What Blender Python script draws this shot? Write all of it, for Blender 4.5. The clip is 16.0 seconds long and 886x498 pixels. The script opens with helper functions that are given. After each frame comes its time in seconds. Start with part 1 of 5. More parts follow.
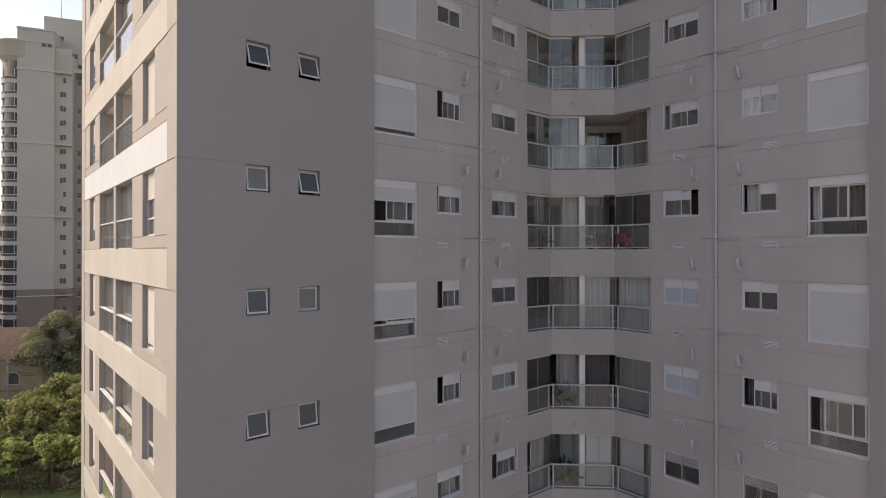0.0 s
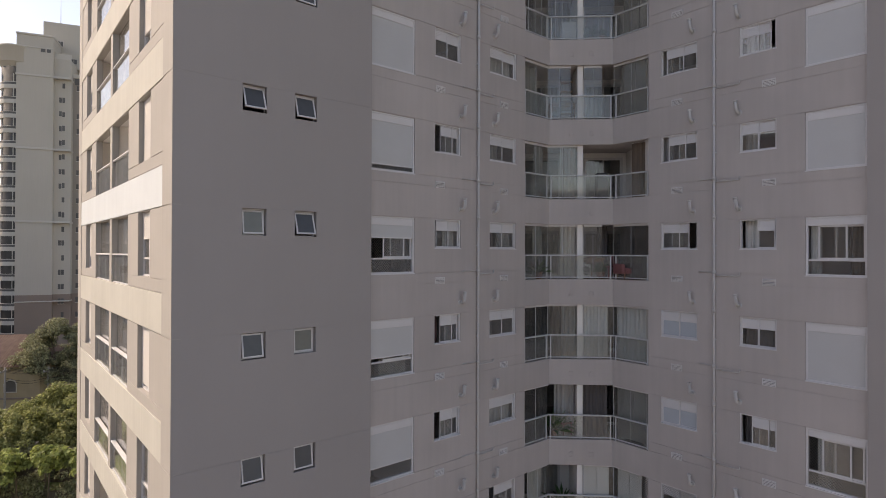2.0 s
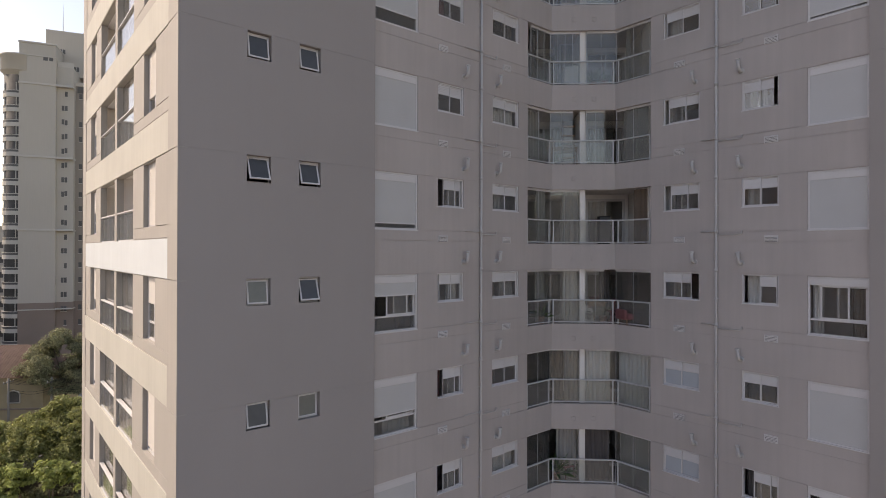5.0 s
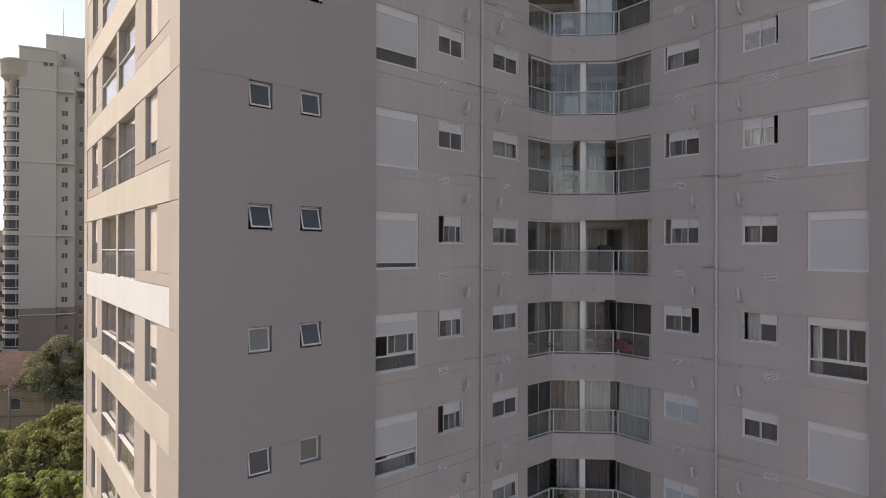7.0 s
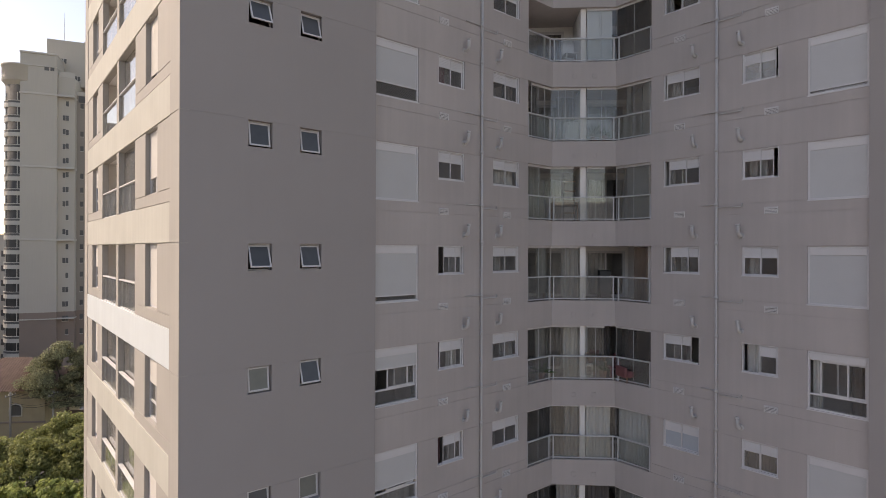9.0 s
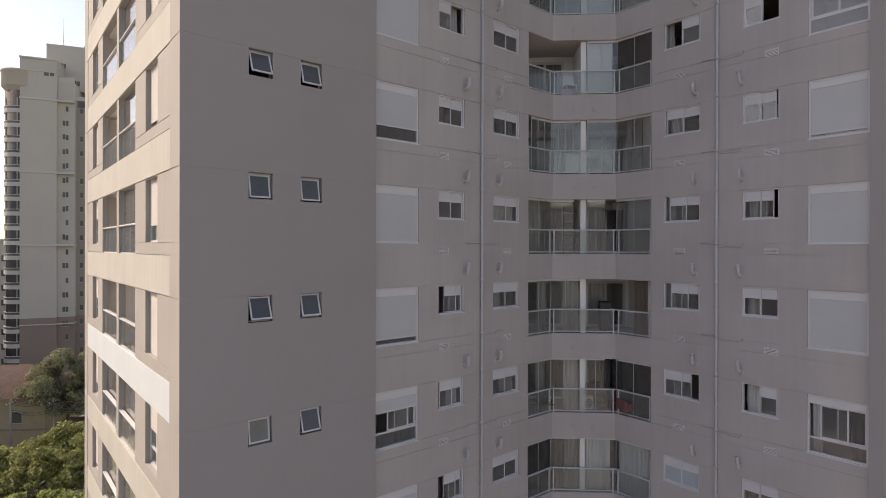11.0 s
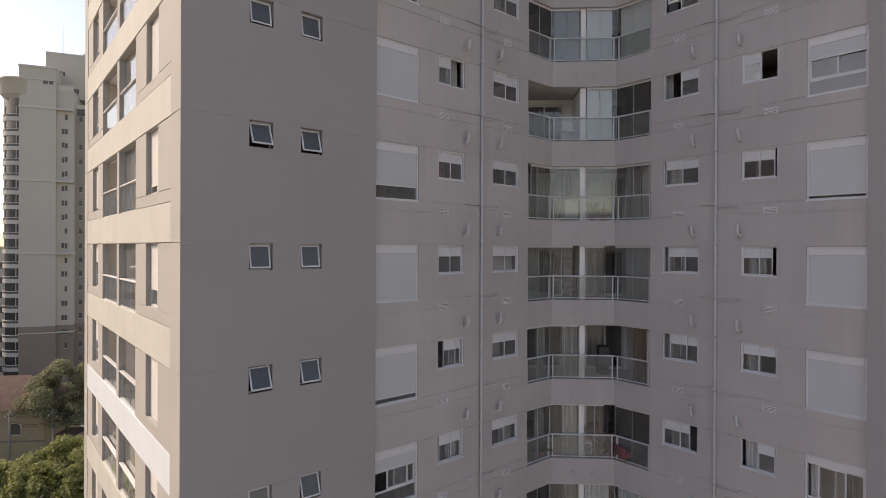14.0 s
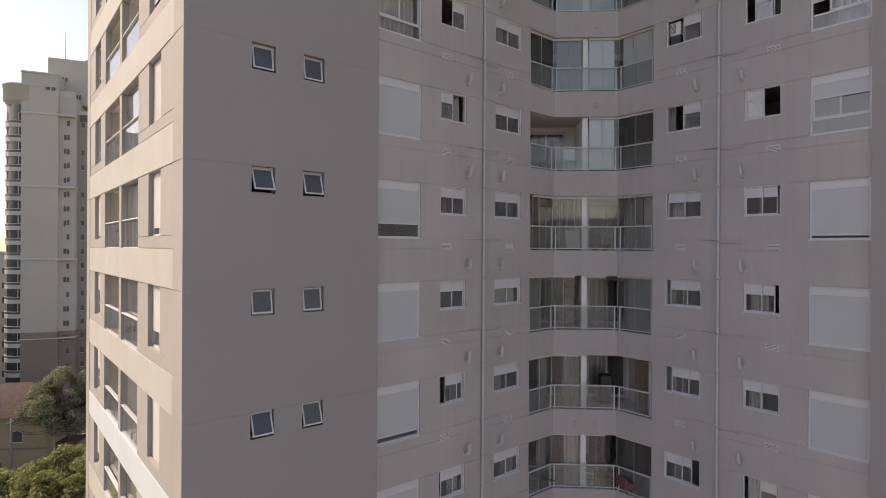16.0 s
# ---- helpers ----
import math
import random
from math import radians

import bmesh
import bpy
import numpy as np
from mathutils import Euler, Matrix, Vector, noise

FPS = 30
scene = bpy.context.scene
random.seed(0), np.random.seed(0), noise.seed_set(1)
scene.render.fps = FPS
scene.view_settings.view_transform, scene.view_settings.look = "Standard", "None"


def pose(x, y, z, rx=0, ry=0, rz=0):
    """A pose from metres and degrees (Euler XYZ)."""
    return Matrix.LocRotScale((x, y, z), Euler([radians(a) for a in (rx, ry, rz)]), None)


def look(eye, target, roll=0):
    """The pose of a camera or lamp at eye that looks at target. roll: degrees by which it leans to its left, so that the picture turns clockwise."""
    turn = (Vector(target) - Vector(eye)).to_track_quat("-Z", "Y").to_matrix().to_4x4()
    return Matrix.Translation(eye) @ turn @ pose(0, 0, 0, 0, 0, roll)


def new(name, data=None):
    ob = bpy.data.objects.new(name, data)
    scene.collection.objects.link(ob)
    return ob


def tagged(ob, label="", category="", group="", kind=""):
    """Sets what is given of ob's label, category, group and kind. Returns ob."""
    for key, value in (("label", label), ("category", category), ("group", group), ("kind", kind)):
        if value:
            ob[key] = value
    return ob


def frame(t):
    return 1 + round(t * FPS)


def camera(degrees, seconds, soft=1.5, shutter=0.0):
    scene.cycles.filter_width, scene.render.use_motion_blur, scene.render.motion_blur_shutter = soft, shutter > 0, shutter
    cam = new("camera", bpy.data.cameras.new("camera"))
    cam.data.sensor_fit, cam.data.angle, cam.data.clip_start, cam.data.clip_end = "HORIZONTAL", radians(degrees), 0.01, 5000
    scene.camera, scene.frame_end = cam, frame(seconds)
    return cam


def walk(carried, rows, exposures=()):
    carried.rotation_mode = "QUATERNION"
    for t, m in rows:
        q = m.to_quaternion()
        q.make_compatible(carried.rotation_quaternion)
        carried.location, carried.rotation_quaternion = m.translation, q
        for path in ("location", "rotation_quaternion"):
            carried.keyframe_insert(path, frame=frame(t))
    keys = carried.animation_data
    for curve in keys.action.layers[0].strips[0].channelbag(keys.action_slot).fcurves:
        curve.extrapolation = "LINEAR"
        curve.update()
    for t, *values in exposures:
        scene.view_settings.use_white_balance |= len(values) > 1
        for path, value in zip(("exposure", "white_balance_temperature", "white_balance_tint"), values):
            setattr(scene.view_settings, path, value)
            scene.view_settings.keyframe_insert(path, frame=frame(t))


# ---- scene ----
cam = camera(77.6, 16.0, soft=0.9)
EYE, TURN = 23.0, -40.02
PATH = [
    (0, (0.006, 0.009, 22.984), (1.2908, 1.5415, 22.9913), -0.02),
    (0.5, (0.041, 0.031, 23.218), (1.3251, 1.5647, 23.2300), 0.09),
    (1, (0.064, 0.033, 23.483), (1.3482, 1.5661, 23.4966), 0.16),
    (1.5, (0.074, 0.023, 23.730), (1.3595, 1.5552, 23.7431), 0.19),
    (2, (0.084, 0.017, 23.974), (1.3710, 1.5473, 23.9868), 0.18),
    (2.5, (0.096, 0.022, 24.228), (1.3826, 1.5529, 24.2393), 0.17),
    (3, (0.086, 0.018, 24.531), (1.3706, 1.5503, 24.5397), 0.14),
    (3.5, (0.064, 0.013, 24.786), (1.3482, 1.5466, 24.7945), 0.14),
    (4, (0.032, 0.011, 25.040), (1.3155, 1.5454, 25.0515), 0.20),
    (6.5, (-0.012, -0.041, 26.507), (1.2705, 1.4941, 26.5088), 0.08),
    (7, (-0.033, -0.034, 26.761), (1.2495, 1.5014, 26.7641), 0.13),
    (7.5, (-0.047, -0.038, 27.010), (1.2349, 1.4967, 27.0120), 0.14),
    (8, (-0.041, -0.040, 27.240), (1.2392, 1.4965, 27.2412), 0.12),
    (8.5, (-0.027, -0.047, 27.459), (1.2530, 1.4899, 27.4591), 0.13),
    (9, (-0.019, -0.052, 27.696), (1.2613, 1.4843, 27.6983), 0.18),
    (11.5, (-0.034, -0.047, 29.229), (1.2464, 1.4895, 29.2243), 0.14),
    (12, (-0.054, -0.055, 29.492), (1.2249, 1.4828, 29.4894), 0.21),
    (12.5, (-0.061, -0.044, 29.776), (1.2182, 1.4934, 29.7722), 0.22),
    (13, (-0.049, -0.047, 30.052), (1.2298, 1.4901, 30.0479), 0.22),
    (13.5, (-0.048, -0.061, 30.321), (1.2314, 1.4770, 30.3156), 0.23),
    (14, (-0.067, -0.066, 30.589), (1.2158, 1.4685, 30.5846), 0.24),
    (14.5, (-0.073, -0.033, 30.867), (1.2088, 1.5024, 30.8615), 0.22),
    (15, (-0.073, -0.038, 31.141), (1.2073, 1.4984, 31.1331), 0.21),
    (15.5, (-0.073, -0.051, 31.384), (1.2061, 1.4865, 31.3773), 0.24),
    (16, (-0.076, -0.043, 31.637), (1.2030, 1.4942, 31.6349), 0.32),
]
walk(cam, [(t, look(eye, target, roll)) for t, eye, target, roll in PATH],
     exposures=[(0.0, 1.11, 8450, 22), (16.0, 1.08, 8450, 22)])

# ---- light ----
SUN_TURN, SUN_HEIGHT = -40.0, 38.0
sun = new("sun", bpy.data.lights.new("sun", "SUN"))
sun.data.energy, sun.data.angle, sun.data.color = 1.85, radians(0.6), (1.0, 0.975, 0.90)
sun_way = Vector((math.sin(radians(SUN_TURN)) * math.cos(radians(SUN_HEIGHT)), math.cos(radians(SUN_TURN)) * math.cos(radians(SUN_HEIGHT)), math.sin(radians(SUN_HEIGHT))))
sun.matrix_world = look(sun_way * 90, (0, 0, 0))
world = bpy.data.worlds.new("sky")
scene.world = world
world.use_nodes = True
wn = world.node_tree
sky = wn.nodes.new("ShaderNodeTexSky")
sky.sky_type, sky.sun_disc = "NISHITA", False
sky.sun_elevation, sky.sun_rotation = radians(SUN_HEIGHT), radians(SUN_TURN)
sky.air_density, sky.dust_density, sky.ozone_density = 1.0, 0.9, 1.0
wn.links.new(sky.outputs[0], wn.nodes["Background"].inputs[0])
wn.nodes["Background"].inputs[1].default_value = 0.115


# ---- materials ----
def material(name):
    m = bpy.data.materials.new(name)
    m.use_nodes = True
    return m, m.node_tree.nodes, m.node_tree.links, m.node_tree.nodes["Principled BSDF"]


def surface(name, colour, rough=0.8, vary=0.12, scale=1.2, grain=60.0, bump=0.05, streak=0.0, metal=0.0, random_tone=0.0):
    """A procedural surface: broad patches, fine grain, optional vertical streaks and a tone of its own for each object."""
    m, n, l, b = material(name)
    co = n.new("ShaderNodeNewGeometry")
    big = n.new("ShaderNodeTexNoise")
    big.inputs["Scale"].default_value, big.inputs["Detail"].default_value = scale, 5
    fine = n.new("ShaderNodeTexNoise")
    fine.inputs["Scale"].default_value, fine.inputs["Detail"].default_value = grain, 3
    l.new(co.outputs["Position"], big.inputs["Vector"])
    l.new(co.outputs["Position"], fine.inputs["Vector"])
    add = n.new("ShaderNodeMath")
    add.operation = "MULTIPLY_ADD"
    l.new(fine.outputs[0], add.inputs[0])
    add.inputs[1].default_value = 0.35
    l.new(big.outputs[0], add.inputs[2])
    last = add.outputs[0]
    if streak:
        sq = n.new("ShaderNodeVectorMath")
        sq.operation = "MULTIPLY"
        sq.inputs[1].default_value = (3.5, 3.5, 0.16)
        l.new(co.outputs["Position"], sq.inputs[0])
        st = n.new("ShaderNodeTexNoise")
        st.inputs["Scale"].default_value, st.inputs["Detail"].default_value = 1.6, 4
        l.new(sq.outputs[0], st.inputs["Vector"])
        a2 = n.new("ShaderNodeMath")
        a2.operation = "MULTIPLY_ADD"
        l.new(st.outputs[0], a2.inputs[0])
        a2.inputs[1].default_value = streak
        l.new(last, a2.inputs[2])
        last = a2.outputs[0]
    if random_tone:
        info = n.new("ShaderNodeObjectInfo")
        a3 = n.new("ShaderNodeMath")
        a3.operation = "MULTIPLY_ADD"
        l.new(info.outputs["Random"], a3.inputs[0])
        a3.inputs[1].default_value = random_tone
        l.new(last, a3.inputs[2])
        last = a3.outputs[0]
    mid = 0.5 + 0.175 + streak * 0.5 + random_tone * 0.5
    ramp = n.new("ShaderNodeMapRange")
    ramp.inputs[1].default_value, ramp.inputs[2].default_value = mid - 0.45, mid + 0.45
    ramp.inputs[3].default_value, ramp.inputs[4].default_value = 1 - vary, 1 + vary
    l.new(last, ramp.inputs[0])
    mul = n.new("ShaderNodeVectorMath")
    mul.operation = "SCALE"
    mul.inputs[0].default_value = colour
    l.new(ramp.outputs[0], mul.inputs["Scale"])
    l.new(mul.outputs[0], b.inputs["Base Color"])
    b.inputs["Roughness"].default_value, b.inputs["Metallic"].default_value = rough, metal
    if bump:
        bp = n.new("ShaderNodeBump")
        bp.inputs["Strength"].default_value, bp.inputs["Distance"].default_value = bump, 0.02
        l.new(fine.outputs[0], bp.inputs["Height"])
        l.new(bp.outputs[0], b.inputs["Normal"])
    return m


def glazing(name, tint, face_on=0.04, rough=0.0, dust_veil=0.05):
    m, n, l, b = material(name)
    n.remove(b)
    clear, gloss, mix, lw = n.new("ShaderNodeBsdfTransparent"), n.new("ShaderNodeBsdfGlossy"), n.new("ShaderNodeMixShader"), n.new("ShaderNodeLayerWeight")
    clear.inputs[0].default_value = (*tint, 1)
    gloss.inputs["Roughness"].default_value = rough
    lw.inputs[0].default_value = 0.5
    rise, fr = n.new("ShaderNodeMath"), n.new("ShaderNodeMath")
    rise.operation, fr.operation = "POWER", "MULTIPLY_ADD"
    l.new(lw.outputs["Facing"], rise.inputs[0])
    rise.inputs[1].default_value = 5.0
    l.new(rise.outputs[0], fr.inputs[0])
    fr.inputs[1].default_value, fr.inputs[2].default_value = 1.0 - face_on, face_on
    l.new(fr.outputs[0], mix.inputs[0])
    l.new(clear.outputs[0], mix.inputs[1])
    l.new(gloss.outputs[0], mix.inputs[2])
    # thin dust plus a painted pale veil of reflection that lifts dark panes
    film, both = n.new("ShaderNodeBsdfDiffuse"), n.new("ShaderNodeMixShader")
    film.inputs[0].default_value = (0.6, 0.59, 0.57, 1)
    both.inputs[0].default_value = dust_veil
    l.new(mix.outputs[0], both.inputs[1])
    l.new(film.outputs[0], both.inputs[2])
    l.new(both.outputs[0], n["Material Output"].inputs[0])
    return m


M_WING = surface("wing_paint", (0.448, 0.410, 0.392), 0.85, 0.14, 0.5, 90, 0.05, streak=0.5, random_tone=0.12)
M_DARK = surface("grey_paint", (0.338, 0.313, 0.303), 0.85, 0.06, 0.4, 90, 0.05, streak=0.2, random_tone=0.10)
M_STRIP = surface("beige_grey_paint", (0.395, 0.37, 0.335), 0.85, 0.10, 0.6, 90, 0.05, streak=0.5)
M_CREAM = surface("cream_paint", (0.50, 0.487, 0.43), 0.85, 0.12, 0.7, 90, 0.05, streak=0.6, random_tone=0.15)
M_WHITEBAND = surface("fresh_white_paint", (0.60, 0.645, 0.655), 0.8, 0.07, 0.9, 90, 0.05, streak=0.6)
M_WHITE = surface("white_coated_metal", (0.62, 0.61, 0.61), 0.45, 0.05, 2.0, 40, 0.0)
M_SHUTTER = surface("white_slatted_plastic", (0.505, 0.51, 0.51), 0.5, 0.05, 1.5, 40, 0.0, random_tone=0.3)
M_LITBLIND = surface("cream_slatted_blind", (0.60, 0.57, 0.525), 0.6, 0.08, 1.5, 40, 0.0, random_tone=0.3)
M_PIPE = surface("grey_painted_pipe", (0.50, 0.49, 0.48), 0.55, 0.08, 2.0, 40, 0.02)
M_ALU = surface("satin_metal", (0.52, 0.53, 0.54), 0.4, 0.05, 3.0, 50, 0.0)
M_DARKMETAL = surface("dark_void_metal", (0.06, 0.06, 0.06), 0.6, 0.1, 3.0, 50, 0.0)
M_NET = surface("black_net_cord", (0.02, 0.02, 0.02), 0.8, 0.1, 3.0, 50, 0.0)
M_ROOM = surface("room_plaster", (0.74, 0.70, 0.66), 0.9, 0.05, 0.8, 60, 0.0)
M_FLOOR = surface("room_floor", (0.38, 0.31, 0.25), 0.6, 0.15, 1.5, 30, 0.0)
M_SLAB = surface("balcony_ceiling_plaster", (0.80, 0.78, 0.75), 0.9, 0.06, 0.8, 60, 0.0)
M_CURTAIN = surface("pale_curtain_cloth", (0.62, 0.61, 0.58), 0.9, 0.12, 2.5, 80, 0.05, random_tone=0.3)
M_GREYCURTAIN = surface("dark_curtain_cloth", (0.11, 0.10, 0.10), 0.9, 0.15, 2.5, 80, 0.05)
M_TANCURTAIN = surface("tan_curtain_cloth", (0.15, 0.112, 0.085), 0.9, 0.15, 2.5, 80, 0.05)
M_SHEER = surface("sheer_curtain_cloth", (0.34, 0.335, 0.32), 0.9, 0.12, 2.5, 80, 0.05, random_tone=0.2)
M_DUSK = surface("brown_blind_cloth", (0.15, 0.132, 0.112), 0.9, 0.1, 2.0, 60, 0.02)
M_RED = surface("red_fabric", (0.19, 0.072, 0.075), 0.8, 0.1, 4.0, 60, 0.05)
M_WOOD = surface("brown_wood", (0.30, 0.17, 0.09), 0.6, 0.2, 3.0, 30, 0.03)
M_GLASS = glazing("window_glass", (0.90, 0.90, 0.89), 0.07, dust_veil=0.07)
M_RAILGLASS = glazing("green_railing_glass", (0.90, 0.91, 0.90), 0.055, dust_veil=0.065)
M_BATH = surface("dark_patterned_glass", (0.075, 0.082, 0.09), 0.35, 0.2, 4.0, 90, 0.1, random_tone=0.6)
M_BATHPALE = surface("pale_patterned_glass", (0.17, 0.18, 0.165), 0.35, 0.15, 4.0, 90, 0.1)
M_FROST = surface("frosted_glass", (0.42, 0.46, 0.50), 0.25, 0.05, 3.0, 40, 0.0)
M_SMOKE = glazing("smoked_glass", (0.5, 0.48, 0.465), 0.06, dust_veil=0.05)
M_SCREEN = glazing("balcony_screen_glass", (0.90, 0.905, 0.89), 0.065, dust_veil=0.035)
CLEAR_GLASS = (M_GLASS, M_RAILGLASS, M_SMOKE, M_SCREEN)


# ---- builders ----
def part(name, bm, mat, parent=None, label=""):
    """Links a bmesh, or a mesh made before, as one mesh object under its thing."""
    if isinstance(bm, bmesh.types.BMesh):
        me = bpy.data.meshes.new(name)
        bm.to_mesh(me)
        bm.free()
        me.materials.append(mat)
    else:
        me = bm
    ob = new(name, me)
    ob.parent = parent
    if mat in CLEAR_GLASS:
        ob.visible_shadow = False
    return tagged(ob, label)


def thing(name, m, label, category, group="", kind=""):
    ob = new(name)
    ob.empty_display_size = 0.2
    ob.matrix_world = m
    return tagged(ob, label, category, group, kind)


def box(bm, x0, x1, y0, y1, z0, z1, bevel=0.0):
    vs = [bm.verts.new(c) for c in ((x0, y0, z0), (x1, y0, z0), (x1, y1, z0), (x0, y1, z0), (x0, y0, z1), (x1, y0, z1), (x1, y1, z1), (x0, y1, z1))]
    fs = [bm.faces.new([vs[i] for i in f]) for f in ((3, 2, 1, 0), (4, 5, 6, 7), (0, 1, 5, 4), (1, 2, 6, 5), (2, 3, 7, 6), (3, 0, 4, 7))]
    if bevel:
        bmesh.ops.bevel(bm, geom=list({e for f in fs for e in f.edges}), offset=bevel, segments=1, affect="EDGES")
    return bm


def boxes(*dims, bevel=0.0):
    bm = bmesh.new()
    for d in dims:
        box(bm, *d, bevel=bevel)
    return bm


def tube(bm, pts, r, sides=10, caps=True):
    """A round tube along points; r is one radius or one for each point."""
    pts = [Vector(p) for p in pts]
    rs = r if isinstance(r, (list, tuple)) else [r] * len(pts)
    rings, side = [], None
    for i, p in enumerate(pts):
        d = (pts[min(i + 1, len(pts) - 1)] - pts[max(i - 1, 0)]).normalized()
        if side is None:
            side = d.orthogonal().normalized()
        side = (side - d * side.dot(d)).normalized()
        up = d.cross(side)
        rings.append([bm.verts.new(p + rs[i] * (math.cos(a) * side + math.sin(a) * up)) for a in (2 * math.pi * k / sides for k in range(sides))])
    for a, b in zip(rings, rings[1:]):
        for k in range(sides):
            bm.faces.new((a[k], a[(k + 1) % sides], b[(k + 1) % sides], b[k])).smooth = True
    if caps:
        bm.faces.new(rings[0][::-1])
        bm.faces.new(rings[-1])
    return bm


def relief(bm, us, zs, depth, thick):
    """A wall slab in the u-z plane: depth(u, z) is how far a cell's face lies behind the front, or None for an opening."""
    us, zs = sorted(set(round(u, 4) for u in us)), sorted(set(round(z, 4) for z in zs))
    cell = [[depth((a + b) / 2, (c + d) / 2) for c, d in zip(zs, zs[1:])] for a, b in zip(us, us[1:])]
    nu, nz = len(us) - 1, len(zs) - 1

    def quad(*cs):
        bm.faces.new([bm.verts.new(c) for c in cs])

    def level(i, j):
        if 0 <= i < nu and 0 <= j < nz:
            return thick if cell[i][j] is None else cell[i][j]
        return thick

    for i in range(nu):
        for j in range(nz):
            a, b, c, d, v = us[i], us[i + 1], zs[j], zs[j + 1], cell[i][j]
            if v is None:
                continue
            quad((a, v, c), (b, v, c), (b, v, d), (a, v, d))
            quad((b, thick, c), (a, thick, c), (a, thick, d), (b, thick, d))
            for di, dj, p, q in ((-1, 0, (a, d), (a, c)), (1, 0, (b, c), (b, d)), (0, -1, (a, c), (b, c)), (0, 1, (b, d), (a, d))):
                w = level(i + di, j + dj)
                if w > v:
                    quad((p[0], v, p[1]), (p[0], w, p[1]), (q[0], w, q[1]), (q[0], v, q[1]))
    bmesh.ops.remove_doubles(bm, verts=bm.verts, dist=1e-5)
    return bm


def prism(bm, poly, z0, z1):
    lo = [bm.verts.new((x, y, z0)) for x, y in poly]
    hi = [bm.verts.new((x, y, z1)) for x, y in poly]
    bm.faces.new(lo[::-1])
    bm.faces.new(hi)
    for i in range(len(poly)):
        j = (i + 1) % len(poly)
        bm.faces.new((lo[i], lo[j], hi[j], hi[i]))
    bmesh.ops.recalc_face_normals(bm, faces=bm.faces)
    return bm


MESHES = {}


def shared(key, make, mat):
    if key not in MESHES:
        me = bpy.data.meshes.new(key[0])
        bm = make()
        bm.to_mesh(me)
        bm.free()
        me.materials.append(mat)
        MESHES[key] = me
    return MESHES[key]


# ---- the building's plan: wings along x and y, the camera's first eye over the origin ----
STOREY = 2.85
JOINT = EYE + 4.837            # top joint of storey 0; storeys count downwards
FIRST, LAST = -5, 5            # storeys built with all their openings
WY, DY, WX, LX = 12.636, 12.50, 17.287, 3.165
D0, D1 = LX, 8.081             # the grey wall's ends
A, P1, P2, B = Vector((14.356, WY)), Vector((15.659, WY)), Vector((WX, 11.107)), Vector((WX, 9.744))
R_END = 3.747                  # where the right wing meets its proud end wall
L_FAR = 26.74                  # far end of the sunlit side
THICK = 0.2
TOP = JOINT - (FIRST - 1) * STOREY
BOTTOM = JOINT - (LAST + 1) * STOREY
FACE_X = pose(0, 0, 0, 0, 0, -90)        # walls that face -x: u runs along -y


def floor_z(k):
    return JOINT - (k + 1) * STOREY


def on_y(x, y, z):
    return Matrix.Translation((x, y, z))


def on_x(x, y, z):
    return Matrix.Translation((x, y, z)) @ FACE_X


G = 0.011                      # half a joint's height
SMALL = (1.961, 2.83)
BIG = (1.238, 2.83)
BATH = (2.215, 2.835)
L_BIG, L_S1, L_S2 = (8.12, 9.63), (10.368, 11.406), (12.66, 13.91)
R_S3, R_S4, R_BIG = (8.102, 9.302), (5.857, 6.842), (3.78, 5.147)
BATHS = ((4.63, 5.20), (5.905, 6.477))


def panel_mesh(length, openings, grooves, deep=0.012):
    """One storey of a wall, its base at z = 0, with a joint at the top and level grooves."""
    us, zs = [0, length], [0, STOREY - 2 * G, STOREY]
    for a, b, c, d in openings:
        us += [a, b]
        zs += [c, d]
    for g in grooves:
        zs += [g - G, g + G]

    def depth(u, z):
        for a, b, c, d in openings:
            if a < u < b and c < z < d:
                return None
        return deep if z > STOREY - 2 * G or any(abs(z - g) < G for g in grooves) else 0.0
    return relief(bmesh.new(), us, zs, depth, THICK)


def storey_wall(name, label, place, length, openings, grooves, mat):
    root = thing(name, place(0), label, "wall", kind="structure")
    me = shared(("panel", name), lambda: panel_mesh(length, openings, grooves, 0.006 if mat is M_DARK else 0.012), mat)
    for k in range(FIRST, LAST + 1):
        ob = part("panel", me, mat, root)
        ob.location.z = floor_z(k) - floor_z(0)
    # the unseen 9 m above TOP is added to keep sun off the right wing
    for z0, z1 in ((TOP, TOP + 9.0), (0, BOTTOM)):
        part("plain_panel", boxes((0, length, 0, THICK, z0 - floor_z(0), z1 - floor_z(0))), mat, root)
    return root


LW0 = 7.95
storey_wall("wall_left_wing", "grey-beige rendered apartment wall with level joints and window openings", lambda k: on_y(LW0, WY, floor_z(0)), A.x - LW0,
            [(L_BIG[0] - LW0, L_BIG[1] - LW0, *BIG), (L_S1[0] - LW0, L_S1[1] - LW0, *SMALL), (L_S2[0] - LW0, L_S2[1] - LW0, *SMALL)], (0.934, 1.242), M_WING)
storey_wall("wall_right_wing", "grey-beige rendered apartment wall with level joints and window openings", lambda k: on_x(WX, B.y, floor_z(0)), B.y - R_END + 0.2,
            [(B.y - b, B.y - a, *h) for (a, b), h in ((R_S3, SMALL), (R_S4, SMALL), (R_BIG, BIG))], (0.934, 1.242), M_WING)
storey_wall("wall_grey", "dark grey rendered wall with faint storey joints and small bathroom openings", lambda k: on_y(D0, DY, floor_z(0)), D1 - D0,
            [(a - D0, b - D0, *BATH) for a, b in BATHS], (), M_DARK)
storey_wall("wall_grey_end", "dark grey rendered end wall standing slightly proud", lambda k: on_x(WX - 0.137, R_END, floor_z(0)), 4.9, [], (), M_DARK)

